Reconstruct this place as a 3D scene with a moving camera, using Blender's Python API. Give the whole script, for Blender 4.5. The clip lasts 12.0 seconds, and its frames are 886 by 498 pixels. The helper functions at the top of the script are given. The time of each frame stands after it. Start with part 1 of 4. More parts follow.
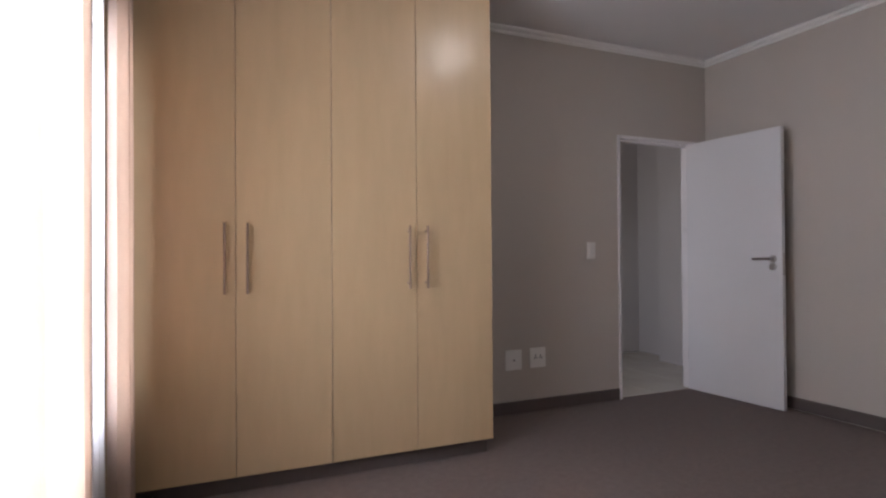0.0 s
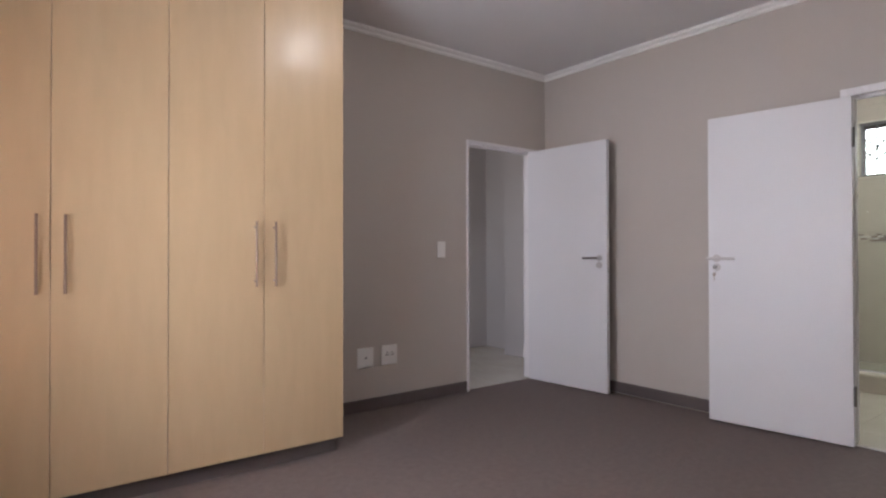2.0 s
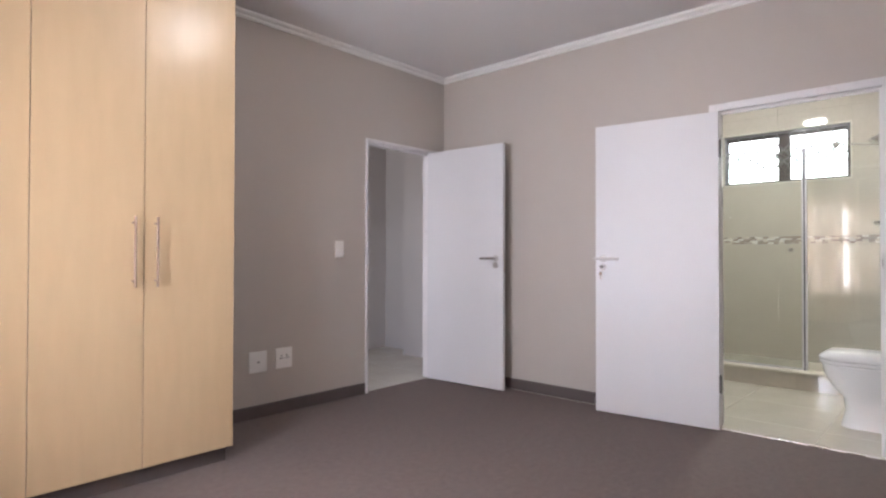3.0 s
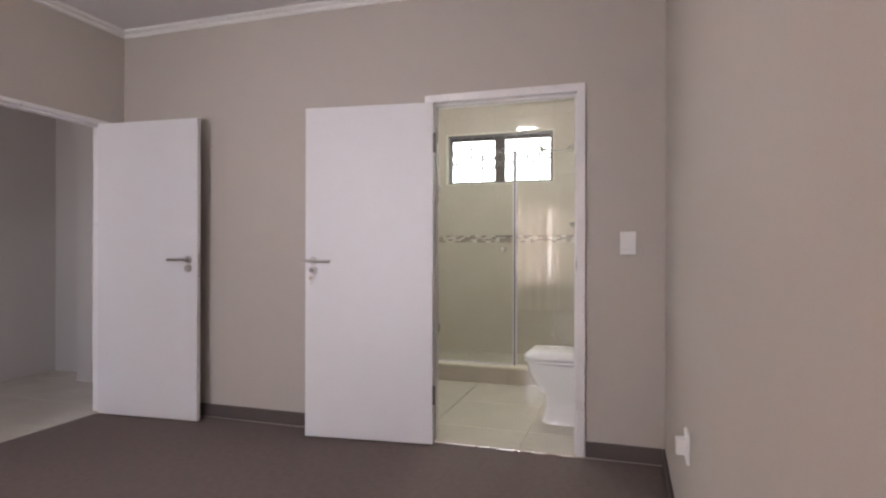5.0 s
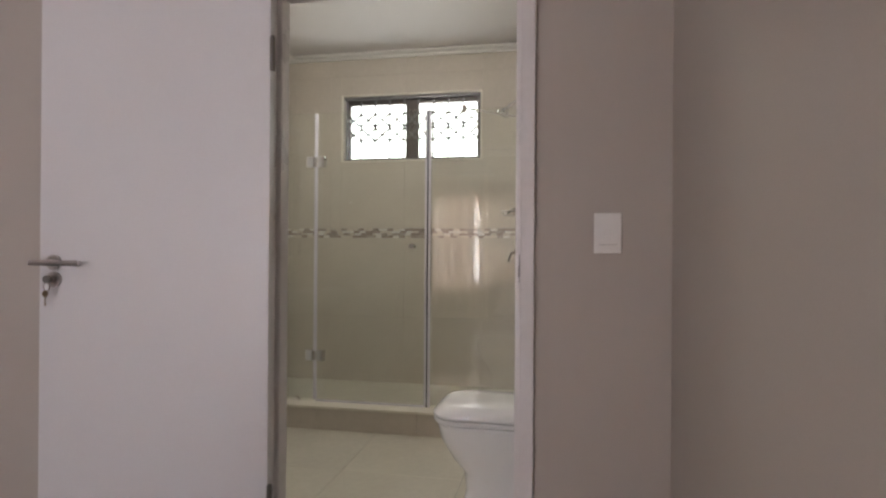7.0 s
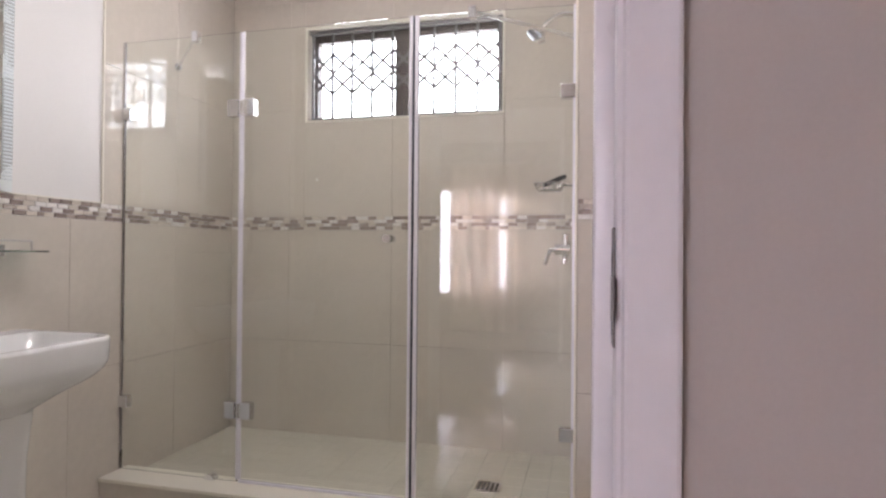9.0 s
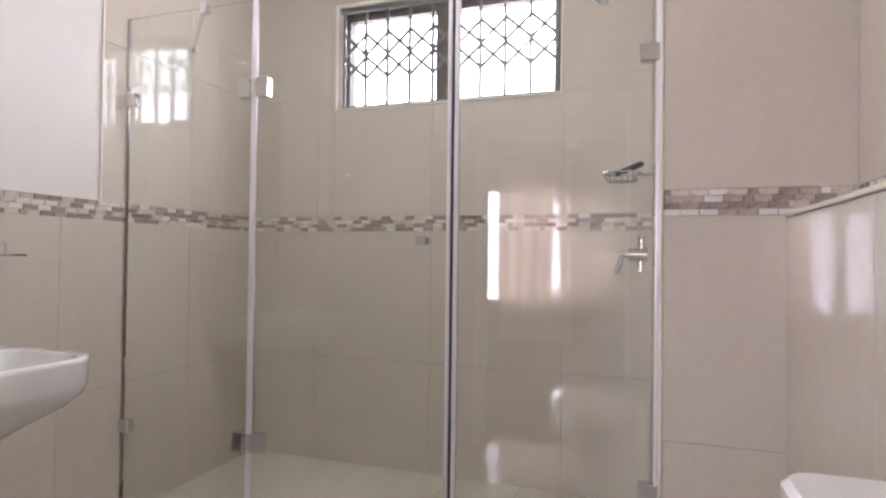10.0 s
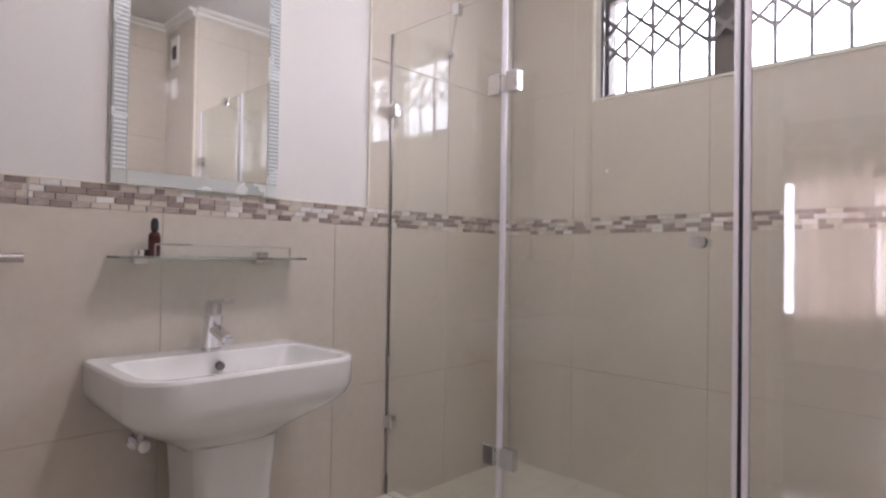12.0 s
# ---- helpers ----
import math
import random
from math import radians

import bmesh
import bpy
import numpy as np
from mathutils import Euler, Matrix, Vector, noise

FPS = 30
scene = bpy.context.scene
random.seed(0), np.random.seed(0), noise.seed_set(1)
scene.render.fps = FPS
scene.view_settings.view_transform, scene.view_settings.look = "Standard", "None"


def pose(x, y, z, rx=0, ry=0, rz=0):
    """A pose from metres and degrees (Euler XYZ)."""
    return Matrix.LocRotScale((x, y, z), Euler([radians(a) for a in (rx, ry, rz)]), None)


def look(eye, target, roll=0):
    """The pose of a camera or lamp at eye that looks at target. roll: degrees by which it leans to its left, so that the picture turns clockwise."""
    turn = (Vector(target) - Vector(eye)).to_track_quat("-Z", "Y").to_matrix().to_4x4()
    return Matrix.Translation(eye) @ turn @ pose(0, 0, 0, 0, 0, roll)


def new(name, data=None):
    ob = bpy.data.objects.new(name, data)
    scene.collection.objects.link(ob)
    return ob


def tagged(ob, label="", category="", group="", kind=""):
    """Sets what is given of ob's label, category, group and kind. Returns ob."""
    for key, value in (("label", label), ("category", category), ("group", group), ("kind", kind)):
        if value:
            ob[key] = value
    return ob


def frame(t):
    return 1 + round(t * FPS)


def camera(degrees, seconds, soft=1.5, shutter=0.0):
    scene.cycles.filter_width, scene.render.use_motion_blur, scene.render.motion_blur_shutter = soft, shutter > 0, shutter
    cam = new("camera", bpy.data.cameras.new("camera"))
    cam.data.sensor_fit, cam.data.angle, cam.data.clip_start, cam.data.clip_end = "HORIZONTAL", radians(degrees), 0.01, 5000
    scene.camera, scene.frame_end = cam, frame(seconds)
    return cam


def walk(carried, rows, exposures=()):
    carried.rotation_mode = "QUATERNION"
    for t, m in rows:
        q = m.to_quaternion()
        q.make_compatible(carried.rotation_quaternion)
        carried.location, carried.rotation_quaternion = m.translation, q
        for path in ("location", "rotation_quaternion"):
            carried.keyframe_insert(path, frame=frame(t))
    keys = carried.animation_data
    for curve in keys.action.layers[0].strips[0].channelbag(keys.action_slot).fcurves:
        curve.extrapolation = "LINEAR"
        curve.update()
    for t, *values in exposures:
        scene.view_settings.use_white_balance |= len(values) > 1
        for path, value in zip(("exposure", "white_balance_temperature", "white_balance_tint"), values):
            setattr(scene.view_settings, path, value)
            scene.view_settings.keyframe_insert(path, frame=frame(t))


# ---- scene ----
cam = camera(75.2, 12.0, soft=2.4)
PATH = [
    (0, (0.137, 0.273, 1.131), (0.945, 2.103, 1.153), -0.4),
    (0.5, (0.153, 0.242, 1.131), (1.03, 2.039, 1.151), -0.4),
    (1, (0.163, 0.244, 1.117), (1.153, 1.981, 1.141), -0.2),
    (1.5, (0.161, 0.228, 1.124), (1.267, 1.895, 1.143), -0.2),
    (2, (0.153, 0.234, 1.118), (1.383, 1.811, 1.138), -0.1),
    (2.5, (0.153, 0.247, 1.11), (1.512, 1.714, 1.135), 0.1),
    (3, (0.171, 0.25, 1.104), (1.656, 1.59, 1.13), 0.1),
    (3.5, (0.229, 0.268, 1.099), (1.856, 1.431, 1.127), 0.1),
    (5.5, (1.15, 0.343, 1.173), (3.087, 0.844, 1.172), 0.1),
    (6, (1.503, 0.405, 1.141), (3.452, 0.856, 1.144), 0.0),
    (6.5, (1.857, 0.446, 1.151), (3.816, 0.848, 1.15), -0.0),
    (7, (2.272, 0.471, 1.141), (4.237, 0.841, 1.145), 0.4),
    (8.8, (3.564, 0.549, 1.107), (5.511, 1.006, 1.125), 0.4),
    (9, (3.687, 0.594, 1.107), (5.63, 1.07, 1.124), 0.5),
    (9.5, (3.922, 0.649, 1.107), (5.849, 1.183, 1.135), 0.7),
    (10, (4.092, 0.685, 1.112), (5.987, 1.324, 1.141), 0.7),
    (10.5, (4.218, 0.718, 1.125), (6.019, 1.587, 1.15), 0.7),
    (11, (4.27, 0.758, 1.123), (5.943, 1.853, 1.151), 0.8),
    (11.5, (4.287, 0.763, 1.116), (5.823, 2.043, 1.148), 0.8),
    (12, (4.285, 0.776, 1.116), (5.719, 2.169, 1.145), 0.9),
]
EXPOSURES = [
    (0.0, -0.25, 5850, 12), (1.5, 0.05, 5850, 13), (2.5, 0.52, 5800, 12), (3.5, 0.90, 5850, 13), (5.5, 0.1, 6200, 15), (6.5, -0.2, 6300, 15),
    (7.2, -0.1, 6300, 16), (8.8, 0.46, 5950, 25), (10.0, 0.46, 5900, 27), (11.0, 0.62, 5850, 31), (12.0, 0.36, 5850, 31),
]
walk(cam, [(t, look(eye, target, roll)) for t, eye, target, roll in PATH], EXPOSURES)

# ---- light ----
world = bpy.data.worlds.new("world")
scene.world = world
world.use_nodes = True
wn = world.node_tree
sky = wn.nodes.new("ShaderNodeTexSky")
sky.sky_type, sky.sun_disc, sky.sun_elevation, sky.sun_rotation = "NISHITA", False, radians(56), radians(180)
wn.links.new(sky.outputs[0], wn.nodes["Background"].inputs[0])
wn.nodes["Background"].inputs[1].default_value = 0.15


def lamp(name, kind, m, energy, colour, **more):
    data = bpy.data.lights.new(name, kind)
    data.energy, data.color = energy, colour
    if kind == "AREA":
        data.shape, data.size, data.size_y = "RECTANGLE", more["size"][0], more["size"][1]
        data.spread = radians(more.get("spread", 180))
    if kind == "SUN":
        data.angle = radians(2)
    ob = new(name, data)
    ob.matrix_world = m
    return ob


lamp("sun", "SUN", look((0, -6, 9), (0, 0, 0)), 2.5, (1, 0.95, 0.87))
lamp("bedroom_daylight", "AREA", look((-0.36, 2.0, 1.285), (2, 2.0, 1.285)), 70, (0.97, 0.97, 1.0), size=(2.06, 1.59), spread=127)
lamp("bathroom_daylight", "AREA", look((6.80, 1.56, 2.10), (4, 1.56, 2.1)), 11.0, (0.96, 1.0, 0.90), size=(1.06, 0.46))
# added warm fill at the hall's unseen west end, no known source there
lamp("hall_fill", "AREA", look((1.75, 4.75, 1.4), (4, 4.75, 1.4)), 6.0, (1.0, 0.82, 0.70), size=(1.18, 1.88))
DOME_BED, DOME_BATH = 56.0, 80.0


# ---- materials ----
def mat(name, base, rough=0.6, metal=0.0, vary=0.06, scale=6.0, fine=120.0, bump=0.05, stretch=(1, 1, 1), rvary=0.08, island=0.0, obj=0.0, coat=0.0):
    """A Principled material with colour and gloss that vary at two scales, and fine relief."""
    m = bpy.data.materials.new(name)
    m.use_nodes = True
    nt = m.node_tree
    bs = nt.nodes["Principled BSDF"]
    tc = nt.nodes.new("ShaderNodeTexCoord")
    mp = nt.nodes.new("ShaderNodeMapping")
    mp.inputs["Scale"].default_value = stretch
    nt.links.new(tc.outputs["Object"], mp.inputs[0])
    big, small = nt.nodes.new("ShaderNodeTexNoise"), nt.nodes.new("ShaderNodeTexNoise")
    big.inputs["Scale"].default_value, small.inputs["Scale"].default_value = scale, fine
    big.inputs["Detail"].default_value, small.inputs["Detail"].default_value = 4, 3
    for n in (big, small):
        nt.links.new(mp.outputs[0], n.inputs["Vector"])
    add = nt.nodes.new("ShaderNodeMath")
    add.operation = "ADD"
    nt.links.new(big.outputs[0], add.inputs[0])
    nt.links.new(small.outputs[0], add.inputs[1])
    last = add
    for weight, node, socket in ((island, "ShaderNodeNewGeometry", "Random Per Island"), (obj, "ShaderNodeObjectInfo", "Random")):
        if weight:
            src, mul, plus = nt.nodes.new(node), nt.nodes.new("ShaderNodeMath"), nt.nodes.new("ShaderNodeMath")
            mul.operation, plus.operation = "MULTIPLY_ADD", "ADD"
            mul.inputs[1].default_value, mul.inputs[2].default_value = weight, -weight / 2
            nt.links.new(src.outputs[socket], mul.inputs[0])
            nt.links.new(last.outputs[0], plus.inputs[0])
            nt.links.new(mul.outputs[0], plus.inputs[1])
            last = plus
    rng = nt.nodes.new("ShaderNodeMapRange")
    rng.inputs["From Min"].default_value, rng.inputs["From Max"].default_value = 0.6, 1.4
    rng.inputs["To Min"].default_value, rng.inputs["To Max"].default_value = 1 - vary, 1 + vary
    rng.clamp = False
    nt.links.new(last.outputs[0], rng.inputs[0])
    mix = nt.nodes.new("ShaderNodeVectorMath")
    mix.operation = "SCALE"
    mix.inputs[0].default_value = base
    nt.links.new(rng.outputs[0], mix.inputs["Scale"])
    nt.links.new(mix.outputs[0], bs.inputs["Base Color"])
    r2 = nt.nodes.new("ShaderNodeMapRange")
    r2.inputs["From Min"].default_value, r2.inputs["From Max"].default_value = 0.3, 0.7
    r2.inputs["To Min"].default_value, r2.inputs["To Max"].default_value = max(0.02, rough - rvary), min(1, rough + rvary)
    nt.links.new(big.outputs[0], r2.inputs[0])
    nt.links.new(r2.outputs[0], bs.inputs["Roughness"])
    bs.inputs["Metallic"].default_value = metal
    bs.inputs["Coat Weight"].default_value = coat
    bs.inputs["Coat Roughness"].default_value = 0.05
    if bump:
        b = nt.nodes.new("ShaderNodeBump")
        b.inputs["Strength"].default_value, b.inputs["Distance"].default_value = bump, 0.004
        nt.links.new(small.outputs[0], b.inputs["Height"])
        nt.links.new(b.outputs[0], bs.inputs["Normal"])
    return m


def glass_mat(name, tint, rough=0.0):
    m = bpy.data.materials.new(name)
    m.use_nodes = True
    bs = m.node_tree.nodes["Principled BSDF"]
    bs.inputs["Base Color"].default_value = (*tint, 1)
    bs.inputs["Roughness"].default_value = rough
    bs.inputs["Transmission Weight"].default_value = 1
    bs.inputs["IOR"].default_value = 1.52
    return m


def glow_mat(name, colour, strength):
    m = bpy.data.materials.new(name)
    m.use_nodes = True
    bs = m.node_tree.nodes["Principled BSDF"]
    bs.inputs["Base Color"].default_value = (0.85, 0.83, 0.78, 1)
    bs.inputs["Emission Color"].default_value = (*colour, 1)
    bs.inputs["Emission Strength"].default_value = strength
    return m


def cloth_mat(name, base, through_light, share=0.45):
    m = mat(name, base, 0.9, vary=0.1, scale=3, fine=400, bump=0.2, stretch=(1, 1, 0.3))
    nt = m.node_tree
    out, bs = nt.nodes["Material Output"], nt.nodes["Principled BSDF"]
    tr, mx = nt.nodes.new("ShaderNodeBsdfTranslucent"), nt.nodes.new("ShaderNodeMixShader")
    tr.inputs[0].default_value = (*through_light, 1)
    mx.inputs[0].default_value = share
    nt.links.new(bs.outputs[0], mx.inputs[1])
    nt.links.new(tr.outputs[0], mx.inputs[2])
    nt.links.new(mx.outputs[0], out.inputs[0])
    return m


PAINT = mat("greige_paint", (0.475, 0.425, 0.38), 0.75, vary=0.03, scale=1.5, fine=220, bump=0.04)
WHITE_PAINT = mat("white_paint", (0.74, 0.72, 0.71), 0.6, vary=0.025, scale=1.5, fine=200, bump=0.04)
CEILING = mat("ceiling_paint", (0.70, 0.67, 0.66), 0.8, vary=0.03, scale=1.0, fine=160, bump=0.05)
CORNICE = mat("cornice_paint", (0.80, 0.78, 0.75), 0.6, vary=0.02, bump=0.02)
DOOR = mat("door_enamel", (0.67, 0.655, 0.665), 0.42, vary=0.02, scale=2, fine=90, bump=0.03)
FRAME = mat("frame_enamel", (0.74, 0.71, 0.71), 0.32, vary=0.03, scale=5, fine=60, bump=0.05)
CARPET = mat("carpet", (0.165, 0.128, 0.115), 0.95, vary=0.24, scale=28.0, fine=150, bump=1.0)
SKIRT = mat("skirting_carpet", (0.105, 0.082, 0.076), 0.85, vary=0.18, scale=4, fine=300, bump=0.4)
MAPLE = mat("maple_laminate", (0.53, 0.388, 0.228), 0.30, vary=0.06, scale=3.0, fine=16, bump=0.01, stretch=(1.3, 1.3, 0.22), rvary=0.02, obj=0.12)
CARCASS = mat("maple_carcass", (0.50, 0.36, 0.20), 0.5, vary=0.06, bump=0.02, stretch=(1, 1, 0.2))
NICKEL = mat("satin_nickel", (0.27, 0.20, 0.16), 0.42, 1.0, vary=0.06, fine=200, bump=0.02, stretch=(1, 1, 0.2))
STEEL = mat("brushed_steel", (0.50, 0.47, 0.46), 0.28, 1.0, vary=0.06, fine=200, bump=0.02, stretch=(1, 1, 0.2))
CHROME = mat("chrome", (0.80, 0.80, 0.82), 0.08, 1.0, vary=0.03, bump=0.0, rvary=0.03)
DULL = mat("dull_metal", (0.20, 0.185, 0.175), 0.45, 0.9, vary=0.15, bump=0.04)
PLASTIC = mat("white_plastic", (0.78, 0.76, 0.73), 0.35, vary=0.02, bump=0.0)
DARK = mat("dark_slot", (0.03, 0.03, 0.03), 0.6, bump=0.0)
BRONZE = mat("bronze_aluminium", (0.085, 0.07, 0.065), 0.4, 0.4, vary=0.12, bump=0.03)
TRELLIS = mat("trellis_steel", (0.16, 0.15, 0.155), 0.4, 0.5, vary=0.1, bump=0.02)
TILE = mat("cream_wall_tile", (0.60, 0.545, 0.48), 0.045, vary=0.05, scale=2.5, fine=30, bump=0.003, rvary=0.015, obj=0.05)
FLOOR_TILE = mat("cream_floor_tile", (0.62, 0.585, 0.50), 0.16, vary=0.06, scale=3, fine=30, bump=0.008, rvary=0.06, obj=0.06)
GROUT = mat("grout", (0.57, 0.51, 0.45), 0.9, vary=0.15, scale=9, bump=0.2)
TRIM = mat("tile_trim", (0.75, 0.71, 0.62), 0.4, vary=0.04, bump=0.02)
CERAMIC = mat("white_ceramic", (0.80, 0.80, 0.80), 0.08, vary=0.015, bump=0.0, rvary=0.03, coat=0.4)
MOSAIC = [
    mat("mosaic_taupe", (0.31, 0.245, 0.22), 0.3, vary=0.15, scale=30, fine=200, obj=0.6, island=0.6),
    mat("mosaic_greige", (0.45, 0.385, 0.345), 0.25, vary=0.15, scale=30, fine=200, obj=0.6, island=0.6),
    mat("mosaic_cream", (0.60, 0.54, 0.47), 0.3, vary=0.12, scale=30, fine=200, obj=0.5, island=0.5),
    mat("mosaic_pearl", (0.76, 0.73, 0.70), 0.12, vary=0.08, scale=60, fine=200, bump=0.15, obj=0.3, island=0.3),
]
for gloss in (TILE, FLOOR_TILE):
    gloss.node_tree.nodes["Principled BSDF"].inputs["Specular IOR Level"].default_value = 0.85
MIRROR = mat("mirror_silver", (0.88, 0.90, 0.88), 0.03, 1.0, vary=0.0, bump=0.0, rvary=0.01)
ETCHED = mat("etched_mirror", (0.70, 0.74, 0.74), 0.25, 0.4, vary=0.05, fine=300, bump=0.05)
RIB = mat("clear_rib", (0.78, 0.83, 0.86), 0.2, 0.1, vary=0.05, bump=0.0)
GLASS = glass_mat("shower_glass", (0.965, 0.99, 0.955))
PANE = glass_mat("window_glass", (1, 1, 1))
SHELF_GLASS = glass_mat("shelf_glass", (0.72, 0.93, 0.85))
SEAL = mat("seal_strip", (0.82, 0.80, 0.86), 0.18, 0.1, vary=0.06, bump=0.0)
BLACK_SEAL = mat("black_seal", (0.03, 0.03, 0.05), 0.4, bump=0.0)
CURTAIN = cloth_mat("beige_curtain", (0.68, 0.57, 0.48), (0.94, 0.82, 0.70), 0.66)
GATHERED = cloth_mat("gathered_curtain", (0.62, 0.50, 0.42), (0.7, 0.52, 0.38), 0.16)
LINING = cloth_mat("white_lining", (0.80, 0.78, 0.78), (0.85, 0.82, 0.80))
AMBER = mat("amber_glass", (0.05, 0.012, 0.010), 0.12, vary=0.1, bump=0.0)
EARTH = mat("paving", (0.42, 0.40, 0.36), 0.9, vary=0.15, scale=0.7, fine=20, bump=0.2)
BED_GLOW = glow_mat("bedroom_diffuser", (1.0, 0.92, 0.86), DOME_BED)
BATH_GLOW = glow_mat("bathroom_diffuser", (1.0, 0.97, 0.82), DOME_BATH)


# ---- mesh helpers ----
def box(bm, x0, x1, y0, y1, z0, z1, bevel=0.0, seg=2):
    r = bmesh.ops.create_cube(bm, size=1, matrix=Matrix.LocRotScale(((x0 + x1) / 2, (y0 + y1) / 2, (z0 + z1) / 2), None, (abs(x1 - x0), abs(y1 - y0), abs(z1 - z0))))
    if bevel:
        edges = {e for v in r["verts"] for e in v.link_edges}
        bmesh.ops.bevel(bm, geom=list(edges), offset=bevel, segments=seg, affect="EDGES", profile=0.5)
    return bm


def cube(*a, **k):
    return box(bmesh.new(), *a, **k)


def rod(bm, a, b, r, n=12, r2=None):
    a, b = Vector(a), Vector(b)
    q = (b - a).to_track_quat("Z", "Y").to_matrix().to_4x4()
    bmesh.ops.create_cone(bm, cap_ends=True, segments=n, radius1=r, radius2=r if r2 is None else r2, depth=(b - a).length, matrix=Matrix.Translation((a + b) / 2) @ q)
    return bm


def tube(bm, points, r, n=10):
    """A bent pipe through the points, with ball joints."""
    for a, b in zip(points, points[1:]):
        rod(bm, a, b, r, n)
    for p in points[1:-1]:
        bmesh.ops.create_uvsphere(bm, u_segments=n, v_segments=6, radius=r * 1.01, matrix=Matrix.Translation(p))
    return bm


def flat_bar(bm, a, b, w, t, side):
    """A flat strip from a to b, w wide across and t thick along side."""
    a, b, side = Vector(a), Vector(b), Vector(side)
    z = (b - a).normalized()
    x = z.cross(side).normalized()
    m = Matrix((x, side, z)).transposed().to_4x4()
    bmesh.ops.create_cube(bm, size=1, matrix=Matrix.Translation((a + b) / 2) @ m @ Matrix.Diagonal((w, t, (b - a).length, 1)))
    return bm


def ring(cx, cy, hx, hy, r, z, n=6, front=None):
    """A rounded rectangle; front is the radius of the corners at low y."""
    out = []
    for sx, sy, a0 in ((1, 1, 0), (-1, 1, 90), (-1, -1, 180), (1, -1, 270)):
        rr = min(r if sy > 0 or front is None else front, hx, hy)
        for i in range(n + 1):
            a = radians(a0 + 90 * i / n)
            out.append((cx + sx * (hx - rr) + rr * math.cos(a), cy + sy * (hy - rr) + rr * math.sin(a), z))
    return out


def loft(bm, rings, caps=(True, True)):
    rows = [[bm.verts.new(p) for p in r] for r in rings]
    for a, b in zip(rows, rows[1:]):
        for i in range(len(a)):
            j = (i + 1) % len(a)
            bm.faces.new((a[i], a[j], b[j], b[i]))
    if caps[0]:
        bm.faces.new(list(reversed(rows[0])))
    if caps[1]:
        bm.faces.new(rows[-1])
    return bm


def sweep(bm, profile, place, u0, u1):
    """A moulding: the profile's (a, b) points carried from u0 to u1 by place(a, b, u)."""
    ends = [[bm.verts.new(place(a, b, u)) for a, b in profile] for u in (u0, u1)]
    for i in range(len(profile)):
        j = (i + 1) % len(profile)
        bm.faces.new((ends[0][i], ends[0][j], ends[1][j], ends[1][i]))
    bm.faces.new(ends[0])
    bm.faces.new(list(reversed(ends[1])))
    bmesh.ops.recalc_face_normals(bm, faces=bm.faces)
    return bm


def mesh_of(name, bm, material, smooth=True):
    bmesh.ops.recalc_face_normals(bm, faces=bm.faces)
    for f in bm.faces:
        f.smooth = smooth
    for e in bm.edges:
        if len(e.link_faces) == 2:  # keep broad flat faces flat beside their bevels
            turn, (p, q) = e.calc_face_angle(0), sorted(f.calc_area() for f in e.link_faces)
            e.smooth = not (turn > radians(35) or (turn > radians(8) and q > 6 * p))
    me = bpy.data.meshes.new(name)
    bm.to_mesh(me)
    bm.free()
    me.materials.append(material)
    return me


def solid(name, bm, material, label="", category="", kind="structure", group=""):
    """A top-level mesh, built in world coordinates."""
    return tagged(new(name, mesh_of(name, bm, material)), label, category, group, kind)


def thing(name, place, label, category, group="", kind="", turn=0):
    ob = new(name)
    ob.empty_display_size = 0.1
    ob.matrix_world = pose(*place, 0, 0, turn)
    return tagged(ob, label, category, group, kind)


BASES = {}


def base_of(ob):
    v = Vector(ob.location)
    return v + base_of(ob.parent) if ob.parent else v


def part(name, bm, material, parent, label="", local=False):
    """One mesh under a thing or part; the bmesh is in world coordinates unless local."""
    if not local:
        bmesh.ops.translate(bm, verts=bm.verts, vec=-base_of(parent))
    ob = new(name, mesh_of(name, bm, material))
    ob.parent = parent
    if label:
        ob["label"] = label
    return ob


def join(*builders):
    bm = bmesh.new()
    for f in builders:
        f(bm)
    return bm


# ---- the large structure ----
XE, YN, YS, XW, H = 4.15, 3.83, 0.104, -0.22, 2.757
BX, BYN, BYS, BXE, GX = 4.26, 2.588, 0.152, 6.653, 5.825

solid("floor", cube(XW, 4.125, YS, 3.868, -0.12, 0.0), CARPET, "dark taupe low-pile carpet over the whole bedroom", "floor")
solid("ceiling", cube(-0.5, 4.21, -0.1, 3.95, H, H + 0.12), CEILING, "plain off-white painted bedroom ceiling", "ceiling")

# west wall with the glazed opening behind the curtains
W0, W1, WZ0, WZ1 = 0.95, 3.05, 0.48, 2.09
bm = bmesh.new()
box(bm, XW - 0.22, XW, YS, W0, -0.12, H)
box(bm, XW - 0.22, XW, W1, YN, -0.12, H)
box(bm, XW - 0.22, XW, W0, W1, WZ1, H)
box(bm, XW - 0.22, XW, W0, W1, -0.12, WZ0)
solid("wall_west", bm, PAINT, "greige painted wall with a wide glazed opening", "wall")
solid("wall_south", cube(XW - 0.22, XE, YS - 0.14, YS, -0.12, H), PAINT, "plain greige painted bedroom wall", "wall")

# north wall with the doorway to the hall
D1L, D1R, D1H = 3.215, 4.005, 2.046
bm = bmesh.new()
box(bm, XW - 0.22, D1L, YN, YN + 0.12, -0.12, H)
box(bm, D1R, 4.69, YN, YN + 0.12, -0.12, H)
box(bm, D1L, D1R, YN, YN + 0.12, D1H, H)
solid("wall_north", bm, PAINT, "greige painted wall beside the wardrobe and hall door", "wall")

